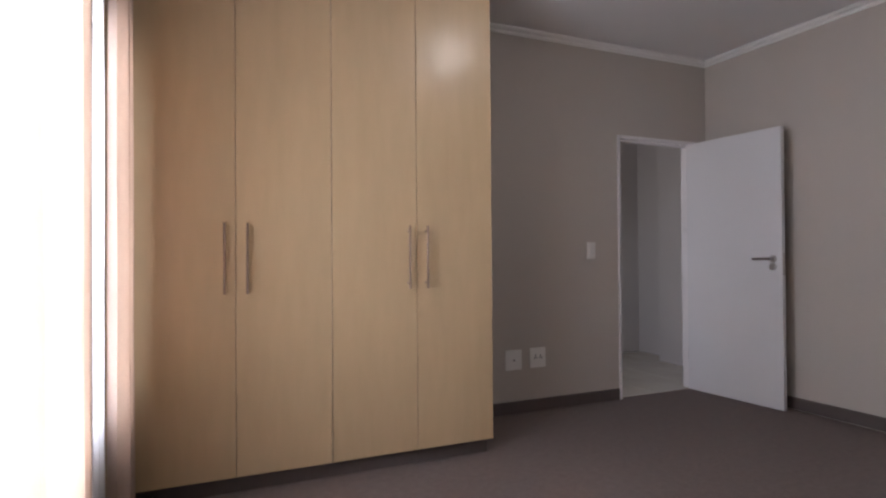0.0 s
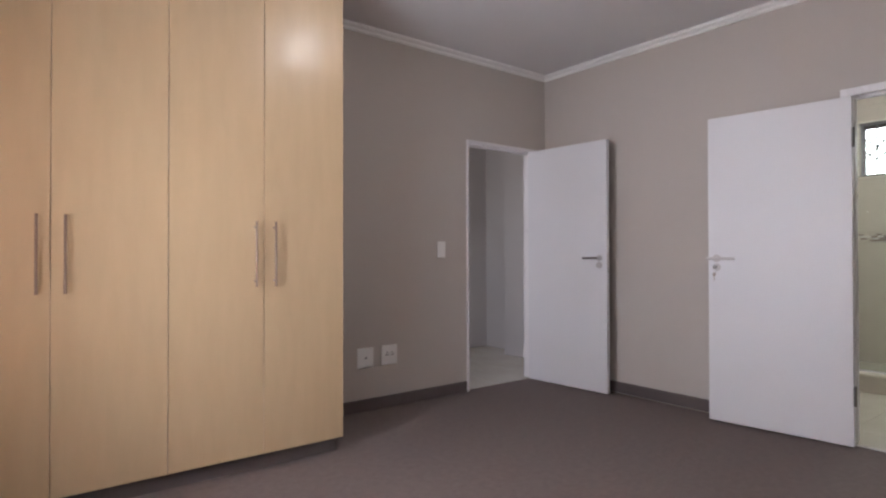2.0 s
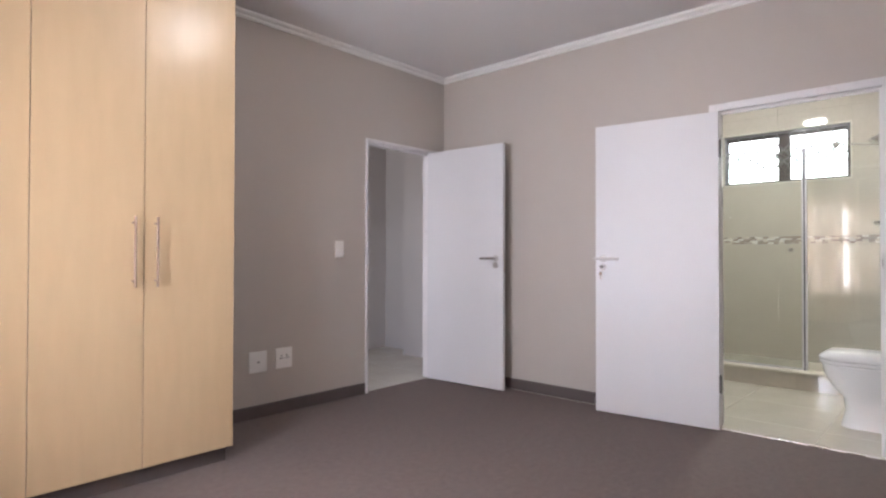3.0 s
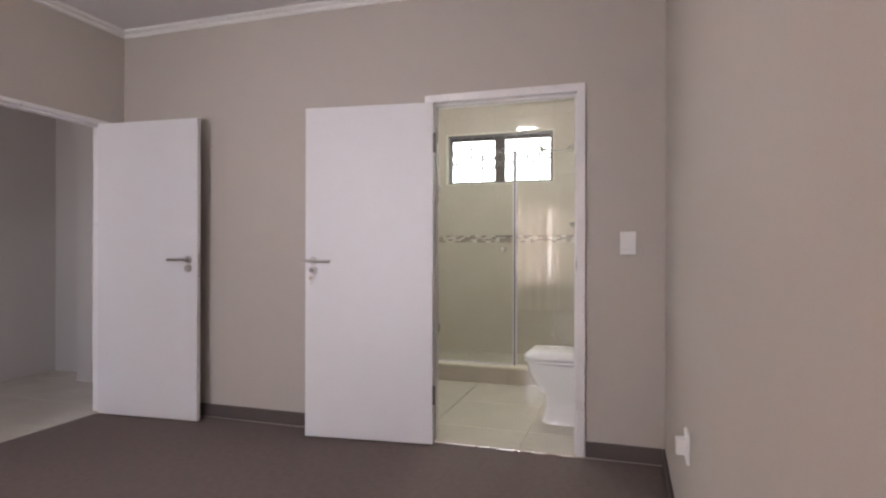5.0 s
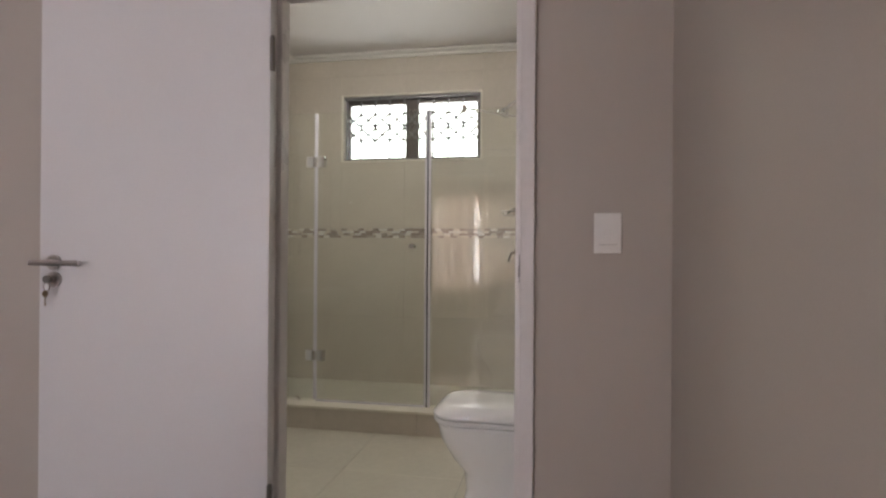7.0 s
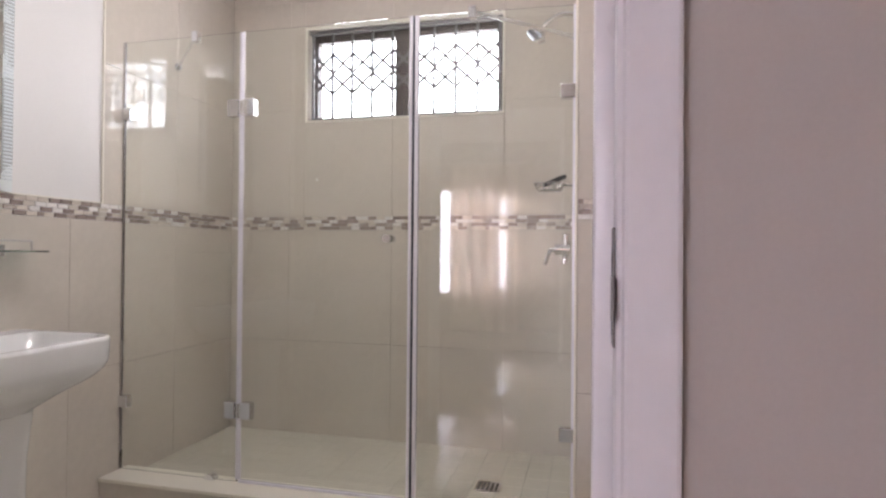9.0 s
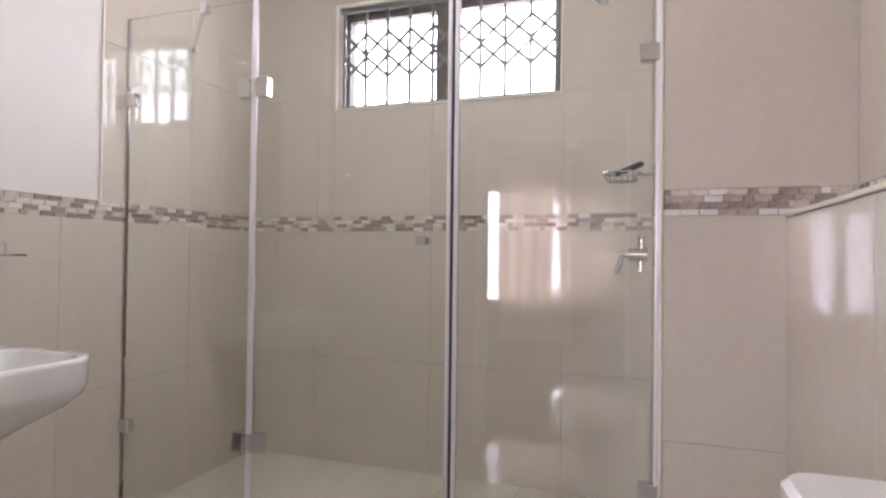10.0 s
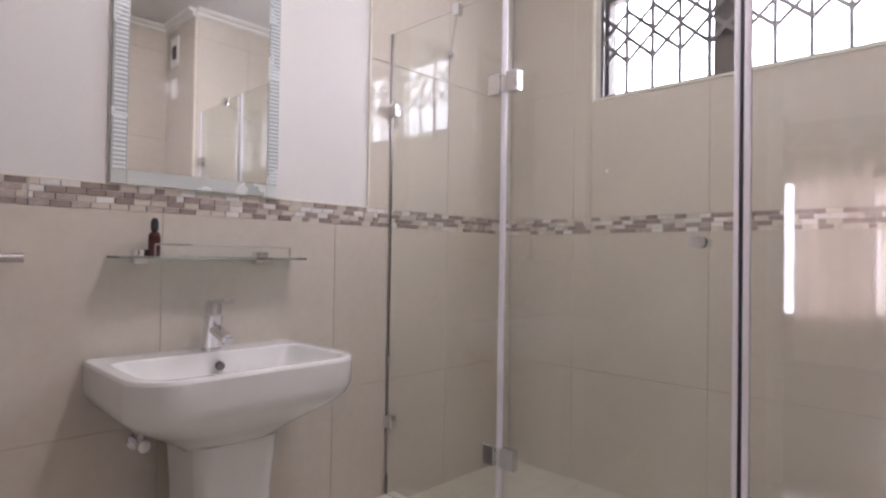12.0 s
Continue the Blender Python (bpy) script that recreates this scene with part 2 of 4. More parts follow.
# east wall with the doorway to the bathroom
D2L, D2R, D2H = 0.562, 1.44, 2.06
bm = bmesh.new()
box(bm, XE, BX, YS - 0.14, D2L, -0.12, H)
box(bm, XE, BX, D2R, YN, -0.12, H)
box(bm, XE, BX, D2L, D2R, D2H, H)
solid("wall_east", bm, PAINT, "greige painted wall around the bathroom doorway", "wall")

# cornices: a stepped moulding round the ceiling
STEP = [(0, 0), (0.0, -0.050), (0.014, -0.050), (0.019, -0.046), (0.020, -0.038), (0.016, -0.032), (0.009, -0.030), (0.009, -0.026), (0.036, -0.024), (0.045, -0.020), (0.048, -0.012), (0.045, -0.004), (0.040, 0)]


def cornice(name, axis, plane, inward, u0, u1, top):
    if axis == "x":
        bm = sweep(bmesh.new(), STEP, lambda a, b, u: (plane + inward * (a + 0.001), u, top - 0.001 + b), u0, u1)
    else:
        bm = sweep(bmesh.new(), STEP, lambda a, b, u: (u, plane + inward * (a + 0.001), top - 0.001 + b), u0, u1)
    return solid(name, bm, CORNICE, "white stepped plaster cornice along the ceiling", "cornice")


cornice("cornice_north", "y", YN, -1, 1.728, XE, H)
cornice("cornice_east", "x", XE, -1, YS, YN, H)
cornice("cornice_south", "y", YS, 1, XW, XE, H)
cornice("cornice_west", "x", XW, 1, YS, 3.17, H)

SK = 0.088
for n, a in (("baseboard_north", (1.73, D1L - 0.02, YN - 0.014, YN - 0.001, 0.001, SK)), ("baseboard_east", (XE - 0.014, XE - 0.001, D2R + 0.025, YN - 0.02, 0.001, SK)),
             ("baseboard_corner", (XE - 0.014, XE - 0.001, YS + 0.015, D2L - 0.042, 0.001, SK)), ("baseboard_south", (XW, XE - 0.001, YS + 0.001, YS + 0.014, 0.001, SK)),
             ("baseboard_west", (XW + 0.001, XW + 0.014, YS + 0.015, 0.9, 0.001, SK))):
    solid(n, cube(*a, bevel=0.003), SKIRT, "dark taupe carpeted skirting along the wall", "skirting")


# ---- doors ----
def door_frame(name, label, across, u0, u1, top, wall, thick, out, arch):
    """A pressed frame lining an opening from u0 to u1, with the room's face at wall and the far face at wall + thick; a stop bead runs inside it."""
    def b(bm, p0, p1, q0, q1, z0, z1, bev=0.004):
        if across == "y":
            box(bm, q0, q1, p0, p1, z0, z1, bev)
        else:
            box(bm, p0, p1, q0, q1, z0, z1, bev)
    near, far = wall - out, wall + thick
    f, s = 0.009, 0.025
    t = thing(name, ((wall, u0, 0) if across == "y" else (u0, wall, 0)), label, "door frame", kind="structure")
    jl = join(lambda bm: b(bm, u0 + 0.001, u0 + f, near, wall + 0.02, 0.001, top), lambda bm: b(bm, u0 + 0.001, u0 + s, wall + 0.02, wall + 0.045, 0.001, top), lambda bm: b(bm, u0 - arch, u0 + 0.004, near, wall - 0.001, 0.001, top + arch),
              lambda bm: b(bm, u0 + 0.001, u0 + 0.012, wall + 0.045, far, 0.001, top))
    part("jamb", jl, FRAME, t)
    jr = join(lambda bm: b(bm, u1 - f, u1 - 0.001, near, wall + 0.02, 0.001, top), lambda bm: b(bm, u1 - s, u1 - 0.001, wall + 0.02, wall + 0.045, 0.001, top), lambda bm: b(bm, u1 - 0.004, u1 + arch, near, wall - 0.001, 0.001, top + arch),
              lambda bm: b(bm, u1 - 0.012, u1 - 0.001, wall + 0.045, far, 0.001, top))
    part("jamb", jr, FRAME, t)
    hd = join(lambda bm: b(bm, u0 + f, u1 - f, near, wall + 0.02, top - f, top - 0.001), lambda bm: b(bm, u0 + s, u1 - s, wall + 0.02, wall + 0.045, top - s, top - 0.001), lambda bm: b(bm, u0 - 0.004, u1 + 0.004, near, wall - 0.001, top - 0.004, top + arch),
              lambda bm: b(bm, u0 + 0.012, u1 - 0.012, wall + 0.045, far, top - 0.012, top - 0.001))
    part("head", hd, FRAME, t)
    return t


frame_1 = door_frame("door_frame_1", "white enamelled frame of the hall doorway", "x", D1L, D1R, D1H, YN, 0.12, 0.012, 0.018)
frame_2 = door_frame("door_frame_2", "white enamelled frame of the bathroom doorway", "y", D2L, D2R, D2H, XE, 0.11, 0.02, 0.038)
for z in (0.33, 1.76):
    part("hinge_leaf", cube(D1L + 0.0095, D1L + 0.0115, YN - 0.010, YN + 0.018, z - 0.05, z + 0.05), DULL, frame_1, "dull steel hinge leaf left on the jamb")
plate = part("strike_plate", cube(4.134, 4.158, D2L + 0.0092, D2L + 0.0108, 1.038, 1.128, bevel=0.0005), DULL, frame_2, "dull steel strike plate")
part("lip", cube(4.119, 4.140, D2L + 0.0108, D2L + 0.0122, 1.058, 1.092, bevel=0.0005), DULL, plate)
part("slot", cube(4.143, 4.153, D2L + 0.0107, D2L + 0.0112, 1.082, 1.110), DARK, plate)
part("slot", cube(4.143, 4.153, D2L + 0.0107, D2L + 0.0112, 1.045, 1.077), DARK, plate)


def lever(leaf, d, face, sign, toward, tail, z=1.09):
    """A lever on a round rose, an escutcheon below it."""
    h = part("door_handle", join(lambda bm: rod(bm, (d, face, z), (d, face + sign * 0.009, z), 0.026, 24), lambda bm: rod(bm, (d, face, z), (d, face + sign * 0.052, z), 0.010, 14),
                                 lambda bm: tube(bm, [(d - toward * tail, face + sign * 0.05, z), (d, face + sign * 0.05, z), (d + toward * 0.125, face + sign * 0.05, z - 0.002)], 0.0095, 14)), STEEL, leaf, "brushed steel lever handle", local=True)
    part("escutcheon", join(lambda bm: rod(bm, (d, face, z - 0.058), (d, face + sign * 0.009, z - 0.058), 0.026, 24), lambda bm: rod(bm, (d, face, z - 0.058), (d, face + sign * 0.013, z - 0.058), 0.009, 12)), STEEL, leaf, "round steel keyhole cover", local=True)
    return h


def hinge_knuckles(leaf, y, side):
    for z in (0.30, 1.79):
        part("hinge", join(lambda bm: rod(bm, (-0.006, y, z - 0.055), (-0.006, y, z + 0.055), 0.0085, 12), lambda bm: box(bm, -0.0045, -0.001, y, y + side * 0.030, z - 0.05, z + 0.05), lambda bm: rod(bm, (-0.006, y, z + 0.055), (-0.006, y, z + 0.060), 0.006, 12)), DULL, leaf, "dull steel butt hinge", local=True)


door_1 = thing("door_1", (3.930, 3.832, 0), "white flush hall door standing open at a right angle", "door", kind="structure", turn=-86.3)
part("leaf", cube(0, 0.803, 0.0, 0.036, 0.012, 2.036, bevel=0.0025), DOOR, door_1, local=True)
lever(door_1, 0.735, 0.0, -1, -1, 0.0)
lever(door_1, 0.735, 0.036, 1, -1, 0.0)
part("lock_plate", cube(0.8025, 0.8045, 0.007, 0.029, 0.97, 1.13, bevel=0.0005), STEEL, door_1, "steel lock plate in the door edge", local=True)
hinge_knuckles(door_1, 0.036, -1)

door_2 = thing("door_2", (4.043, 1.392, 0), "white flush bathroom door folded back near the wall", "door", kind="structure", turn=96.3)
part("leaf", cube(0, 0.808, -0.040, 0.0, 0.010, 2.030, bevel=0.0025), DOOR, door_2, local=True)
lever(door_2, 0.752, 0.0, 1, -1, 0.05)
hinge_knuckles(door_2, 0.0, -1)
key = part("key", join(lambda bm: box(bm, 0.749, 0.755, 0.008, 0.036, 1.026, 1.036), lambda bm: rod(bm, (0.752, 0.030, 1.034), (0.752, 0.040, 1.034), 0.013, 16)), DULL, door_2, "small key left in the lock", local=True)
part("key_ring", join(lambda bm: tube(bm, [(0.752 + 0.011 * math.cos(i * 0.5236), 0.036, 1.010 + 0.016 * math.sin(i * 0.5236)) for i in range(13)], 0.0013, 6)), CHROME, door_2, local=True)
part("spare_key", join(lambda bm: rod(bm, (0.757, 0.034, 0.985), (0.757, 0.037, 0.985), 0.011, 16), lambda bm: box(bm, 0.7545, 0.7595, 0.0345, 0.0365, 0.945, 0.980)), CHROME, door_2, local=True)


# ---- bedroom things ----
def wardrobe():
    x0, x1, y0, top = -0.123, 1.727, 3.177, 2.60
    w = thing("built_in_wardrobe", ((x0 + x1) / 2, (y0 + YN) / 2, 0), "tall maple-laminate built-in wardrobe with four closed doors", "wardrobe")
    part("body", join(lambda bm: box(bm, x1 - 0.018, x1, y0 + 0.0215, YN - 0.002, 0.084, top), lambda bm: box(bm, x0, x0 + 0.018, y0 + 0.0215, YN - 0.002, 0.084, top),
                      lambda bm: box(bm, x0 + 0.018, x1 - 0.018, y0 + 0.0215, YN - 0.002, top - 0.018, top), lambda bm: box(bm, x0 + 0.018, x1 - 0.018, y0 + 0.0215, YN - 0.002, 0.084, 0.102),
                      lambda bm: box(bm, x0 + 0.018, x1 - 0.018, y0 + 0.03, y0 + 0.034, 0.102, top - 0.018)), CARCASS, w)
    part("plinth", cube(x0 + 0.002, x1 - 0.022, y0 + 0.04, YN - 0.003, 0.001, 0.0835), SKIRT, w, "recessed dark taupe plinth")
    part("filler", cube(XW + 0.002, x0 - 0.002, y0 + 0.02, y0 + 0.038, 0.001, top), CARCASS, w, "narrow maple filler strip against the wall")
    step = (x1 - x0) / 4
    for i in range(4):
        a = x0 + i * step
        d = part("door", cube(a + 0.0016, a + step - 0.0016, y0, y0 + 0.018, 0.084, top - 0.002, bevel=0.0012), MAPLE, w)
        hx = a + step - 0.051 if i % 2 == 0 else a + 0.051
        hb = join(lambda bm: rod(bm, (hx, y0 - 0.034, 0.955), (hx, y0 - 0.034, 1.292), 0.0062, 14), lambda bm: rod(bm, (hx, y0 + 0.0, 0.985), (hx, y0 - 0.034, 0.985), 0.005, 10),
                  lambda bm: rod(bm, (hx, y0 + 0.0, 1.262), (hx, y0 - 0.034, 1.262), 0.005, 10))
        part("handle", hb, NICKEL, d, "slim brushed steel bar handle")
    return w


wardrobe()


def curtain(name, y0, y1, folds, amp, xc, label, seed, material=CURTAIN):
    """A hanging drape with deep uneven folds, hung from the rail."""
    rnd = random.Random(seed)
    cols, rows = folds * 14, 14
    ph = [rnd.uniform(-0.5, 0.5) for _ in range(folds + 2)]
    hh = [rnd.uniform(0.65, 1.15) for _ in range(folds + 2)]
    bm = bmesh.new()
    grid = []
    for j in range(rows + 1):
        z = 0.02 + (2.38 - 0.02) * j / rows
        spread = 1.0 - 0.25 * j / rows
        row = []
        for i in range(cols + 1):
            u = i / cols * folds
            k = int(min(u, folds - 1e-6))
            f = u - k
            ramp = ph[k] * (1 - f) + ph[k + 1] * f
            a = (hh[k] * (1 - f) + hh[k + 1] * f) * amp * spread
            wob = 0.004 * noise.noise((u * 2, z * 1.5, seed))
            row.append(bm.verts.new((xc + a * math.sin(2 * math.pi * u + ramp) + wob, y0 + (y1 - y0) * i / cols + 0.012 * math.sin(4 * math.pi * u + ramp) + 0.01 * noise.noise((u, z, seed + 5)), z)))
        grid.append(row)
    for a, b in zip(grid, grid[1:]):
        for i in range(cols):
            bm.faces.new((a[i], a[i + 1], b[i + 1], b[i]))
    bmesh.ops.solidify(bm, geom=bm.faces[:], thickness=0.0015)
    return solid(name, bm, material, label, "curtain", kind="", group="bedroom curtains")


curtain("curtain", 0.92, 1.875, 5, 0.07, -0.120, "beige full-length curtain glowing with daylight behind", 4)
curtain("curtain", 2.07, 2.22, 1, 0.04, -0.135, "narrow beige curtain fold hanging between two gaps", 7, GATHERED)
curtain("curtain", 2.70, 3.11, 3, 0.048, -0.105, "beige curtain gathered beside the wardrobe", 9, GATHERED)
curtain("curtain_lining", 2.46, 2.70, 2, 0.022, -0.150, "thin white lining at the curtain's edge", 12, LINING)
rail = thing("curtain_rail", (-0.115, 1.8, 2.38), "slim white curtain rail above the opening", "curtain rail")
part("rail", cube(-0.132, -0.098, 0.8, 3.14, 2.384, 2.408, bevel=0.003), PLASTIC, rail)
for y in (0.9, 2.0, 3.0):
    part("bracket", cube(XW + 0.001, -0.132, y - 0.012, y + 0.012, 2.388, 2.404, bevel=0.002), PLASTIC, rail)

win = thing("window_1", (XW - 0.11, W0, WZ0), "wide white-framed window behind full-length curtains", "window", kind="structure")
bm = bmesh.new()
for y in (W0, 1.42 - 0.03, W1 - 0.06):
    box(bm, XW - 0.09, XW - 0.04, y + 0.001, y + 0.059, WZ0 + 0.06, WZ1 - 0.06)
box(bm, XW - 0.09, XW - 0.04, W0 + 0.001, W1 - 0.001, WZ0 + 0.001, WZ0 + 0.06)
box(bm, XW - 0.09, XW - 0.04, W0 + 0.001, W1 - 0.001, WZ1 - 0.06, WZ1 - 0.001)
part("window_frame", bm, FRAME, win)
for a, b in ((W0 + 0.06, 1.42 - 0.03), (1.42 + 0.03, W1 - 0.06)):
    p = part("pane", cube(XW - 0.068, XW - 0.062, a, b, WZ0 + 0.06, WZ1 - 0.06), PANE, win)
    p.visible_shadow = False


def wall_plate(name, label, category, centre, axis, face, w, h, extra):
    """A bevelled plastic plate on a wall. axis: the wall's normal, face: +1 or -1 into the room."""
    x, y, z = centre
    t = thing(name, centre, label, category)

    def b(du0, du1, d0, d1, dz0, dz1, bev=0.0):
        if axis == "y":
            return cube(x + du0, x + du1, *sorted((y + face * d0, y + face * d1)), z + dz0, z + dz1, bevel=bev)
        return cube(*sorted((x + face * d0, x + face * d1)), y + du0, y + du1, z + dz0, z + dz1, bevel=bev)
    part("plate", b(-w / 2, w / 2, 0.0005, 0.010, -h / 2, h / 2, 0.003), PLASTIC, t)
    for nm, u0, u1, z0, z1, d, m in extra:
        part(nm, b(u0, u1, 0.0095, d, z0, z1, 0.0008), m, t)
    return t


# the last dark strip paints a shadow line low on the switch's surround
ROCK = [("surround", -0.031, 0.031, -0.053, 0.053, 0.0125, PLASTIC), ("rocker", -0.008, 0.008, -0.010, 0.010, 0.021, PLASTIC), ("shadow_line", -0.028, 0.028, -0.037, -0.0358, 0.0131, DULL)]
wall_plate("light_switch", "white narrow light switch beside the hall door", "switch", (2.937, YN, 1.16), "y", -1, 0.078, 0.128, [("rocker", -0.02, 0.02, -0.045, 0.045, 0.0135, PLASTIC)])
wall_plate("light_switch", "white rocker light switch beside the bathroom doorway", "switch", (XE, 0.297, 1.198), "x", -1, 0.084, 0.128, ROCK)
wall_plate("aerial_socket", "white square aerial socket plate above the skirting", "socket", (2.248, YN, 0.381), "y", -1, 0.132, 0.142, [("surround", -0.045, 0.045, -0.045, 0.045, 0.0115, PLASTIC), ("jack", -0.006, 0.006, -0.006, 0.006, 0.018, DULL)])
SOCK = [("surround", -0.05, 0.05, -0.05, 0.05, 0.0115, PLASTIC)] + [("pin_hole", u - 0.005, u + 0.005, z - 0.005, z + 0.005, 0.0122, DARK) for u, z in ((-0.03, 0.0), (-0.012, 0.0), (-0.021, 0.018), (0.012, 0.0), (0.03, 0.0), (0.021, 0.018))] + [("switch_rocker", u - 0.008, u + 0.008, -0.042, -0.022, 0.015, PLASTIC) for u in (-0.02, 0.02)]
wall_plate("power_socket", "white square power socket with round pin holes", "socket", (2.450, YN, 0.385), "y", -1, 0.132, 0.142, SOCK)
sk = wall_plate("power_socket", "white wall socket with a plug on the plain wall", "socket", (2.93, YS, 0.50), "y", 1, 0.10, 0.10, [("plug", -0.022, 0.022, -0.025, 0.025, 0.04, PLASTIC)])


def dome_light(name, x, y, top, r, glow, label):
    t = thing(name, (x, y, top), label, "ceiling light")
    part("base", rod(bmesh.new(), (x, y, top - 0.028), (x, y, top - 0.0005), r + 0.012, 40), PLASTIC, t)
    rings = [[(x + r * math.cos(a) * k, y + r * math.sin(a) * k, top - 0.028 - d) for a in [2 * math.pi * i / 32 for i in range(32)]] for k, d in ((1, 0), (0.98, 0.02), (0.88, 0.045), (0.65, 0.066), (0.3, 0.078), (0.05, 0.08))]
    part("diffuser", loft(bmesh.new(), rings, (True, True)), glow, t, "glowing opal diffuser")
    return t


dome_light("ceiling_light", 2.0, 1.98, H, 0.11, BED_GLOW, "round opal ceiling light switched on in the bedroom")


# ---- hall beyond the bedroom door ----
solid("floor_hall", cube(1.6, 5.06, 3.872, 5.62, -0.12, -0.004), GROUT, "pale grout bed under the hall tiles", "floor")
hall_floor = thing("hall_tiling", (4.0, 4.7, -0.004), "glossy cream porcelain tiles on the hall floor", "floor tiles", kind="structure")
bm = bmesh.new()
box(bm, 4.69, 5.06, YN + 0.12, 4.93, -0.12, H)
box(bm, 4.94, 5.06, 4.93, 5.62, -0.12, H)
solid("wall_hall_east", bm, WHITE_PAINT, "pale painted hall wall stepping back at a corner", "wall")
solid("wall_hall_north", cube(1.6, 4.94, 5.50, 5.62, -0.12, H), WHITE_PAINT, "plain pale painted wall at the hall's end", "wall")
# unseen closing wall, its opening added only to light the hall
bm = bmesh.new()
box(bm, 1.6, 1.72, YN + 0.12, 4.15, -0.12, H)
box(bm, 1.6, 1.72, 5.35, 5.50, -0.12, H)
box(bm, 1.6, 1.72, 4.15, 5.35, 2.35, H)
box(bm, 1.6, 1.72, 4.15, 5.35, -0.12, 0.45)
solid("wall_hall_west", bm, WHITE_PAINT, "unseen pale hall wall with an opening added for light", "wall")
solid("ceiling_hall", cube(1.6, 5.06, 3.95, 5.62, H, H + 0.12), CEILING, "plain white hall ceiling", "ceiling")
solid("ground", cube(-60, 80, -70, 70, -0.5, -0.40), EARTH, "pale paving outside the house", "ground")

# ---- bathroom shell ----
bm = bmesh.new()
box(bm, BX, 6.78, BYN, BYN + 0.12, -0.12, H)
solid("wall_bath_north", bm, WHITE_PAINT, "white painted bathroom wall above a tiled dado", "wall")
WY0, WY1, WB0, WB1 = 1.010, 2.114, 1.850, 2.360
bm = bmesh.new()
box(bm, BXE, BXE + 0.20, BYS - 0.15, WY0, -0.12, H)
box(bm, BXE, BXE + 0.20, WY1, BYN, -0.12, H)
box(bm, BXE, BXE + 0.20, WY0, WY1, -0.12, WB0)
box(bm, BXE, BXE + 0.20, WY0, WY1, WB1, H)
wall_be = solid("wall_bath_east", bm, GROUT, "cream tiled shower wall with a high window", "wall")
wall_bs = solid("wall_bath_south", cube(BX, BXE, BYS - 0.15, BYS - 0.008, -0.12, H), GROUT, "cream tiled bathroom wall behind the toilet", "wall")
pier = solid("wall_pier", cube(5.816, BXE, BYS - 0.008, 0.617, -0.12, H), GROUT, "cream tiled pier closing the shower's end", "wall")
ledge = solid("wall_ledge", cube(BX, 5.816, BYS - 0.008, 0.306, -0.12, 1.228), GROUT, "low tiled ledge boxing behind the toilet", "wall")
solid("ceiling_bath", cube(BX, 6.78, 0.0, 2.72, 2.702, H + 0.11), CEILING, "plain white bathroom ceiling", "ceiling")
solid("floor_bath", cube(4.125, 6.78, 0.0, 2.72, -0.12, -0.010), GROUT, "grout bed under the bathroom floor tiles", "floor")
HB = 2.702
cornice("cornice_bath_east", "x", BXE - 0.008, -1, 0.63, BYN - 0.008, HB)
cornice("cornice_bath_north", "y", BYN - 0.008, -1, BX, BXE, HB)
cornice("cornice_bath_west", "x", BX, 1, BYS, BYN, HB)
cornice("cornice_bath_south", "y", BYS, 1, BX, 5.808, HB)
cornice("cornice_pier", "x", 5.808, -1, BYS, 0.625, HB)
cornice("cornice_shower_south", "y", 0.625, 1, 5.808, BXE, HB)
solid("threshold_strip", cube(4.112, 4.136, D2L + 0.03, D2R - 0.03, 0.0005, 0.006, bevel=0.002), STEEL, "thin metal strip between carpet and tiles", "threshold")

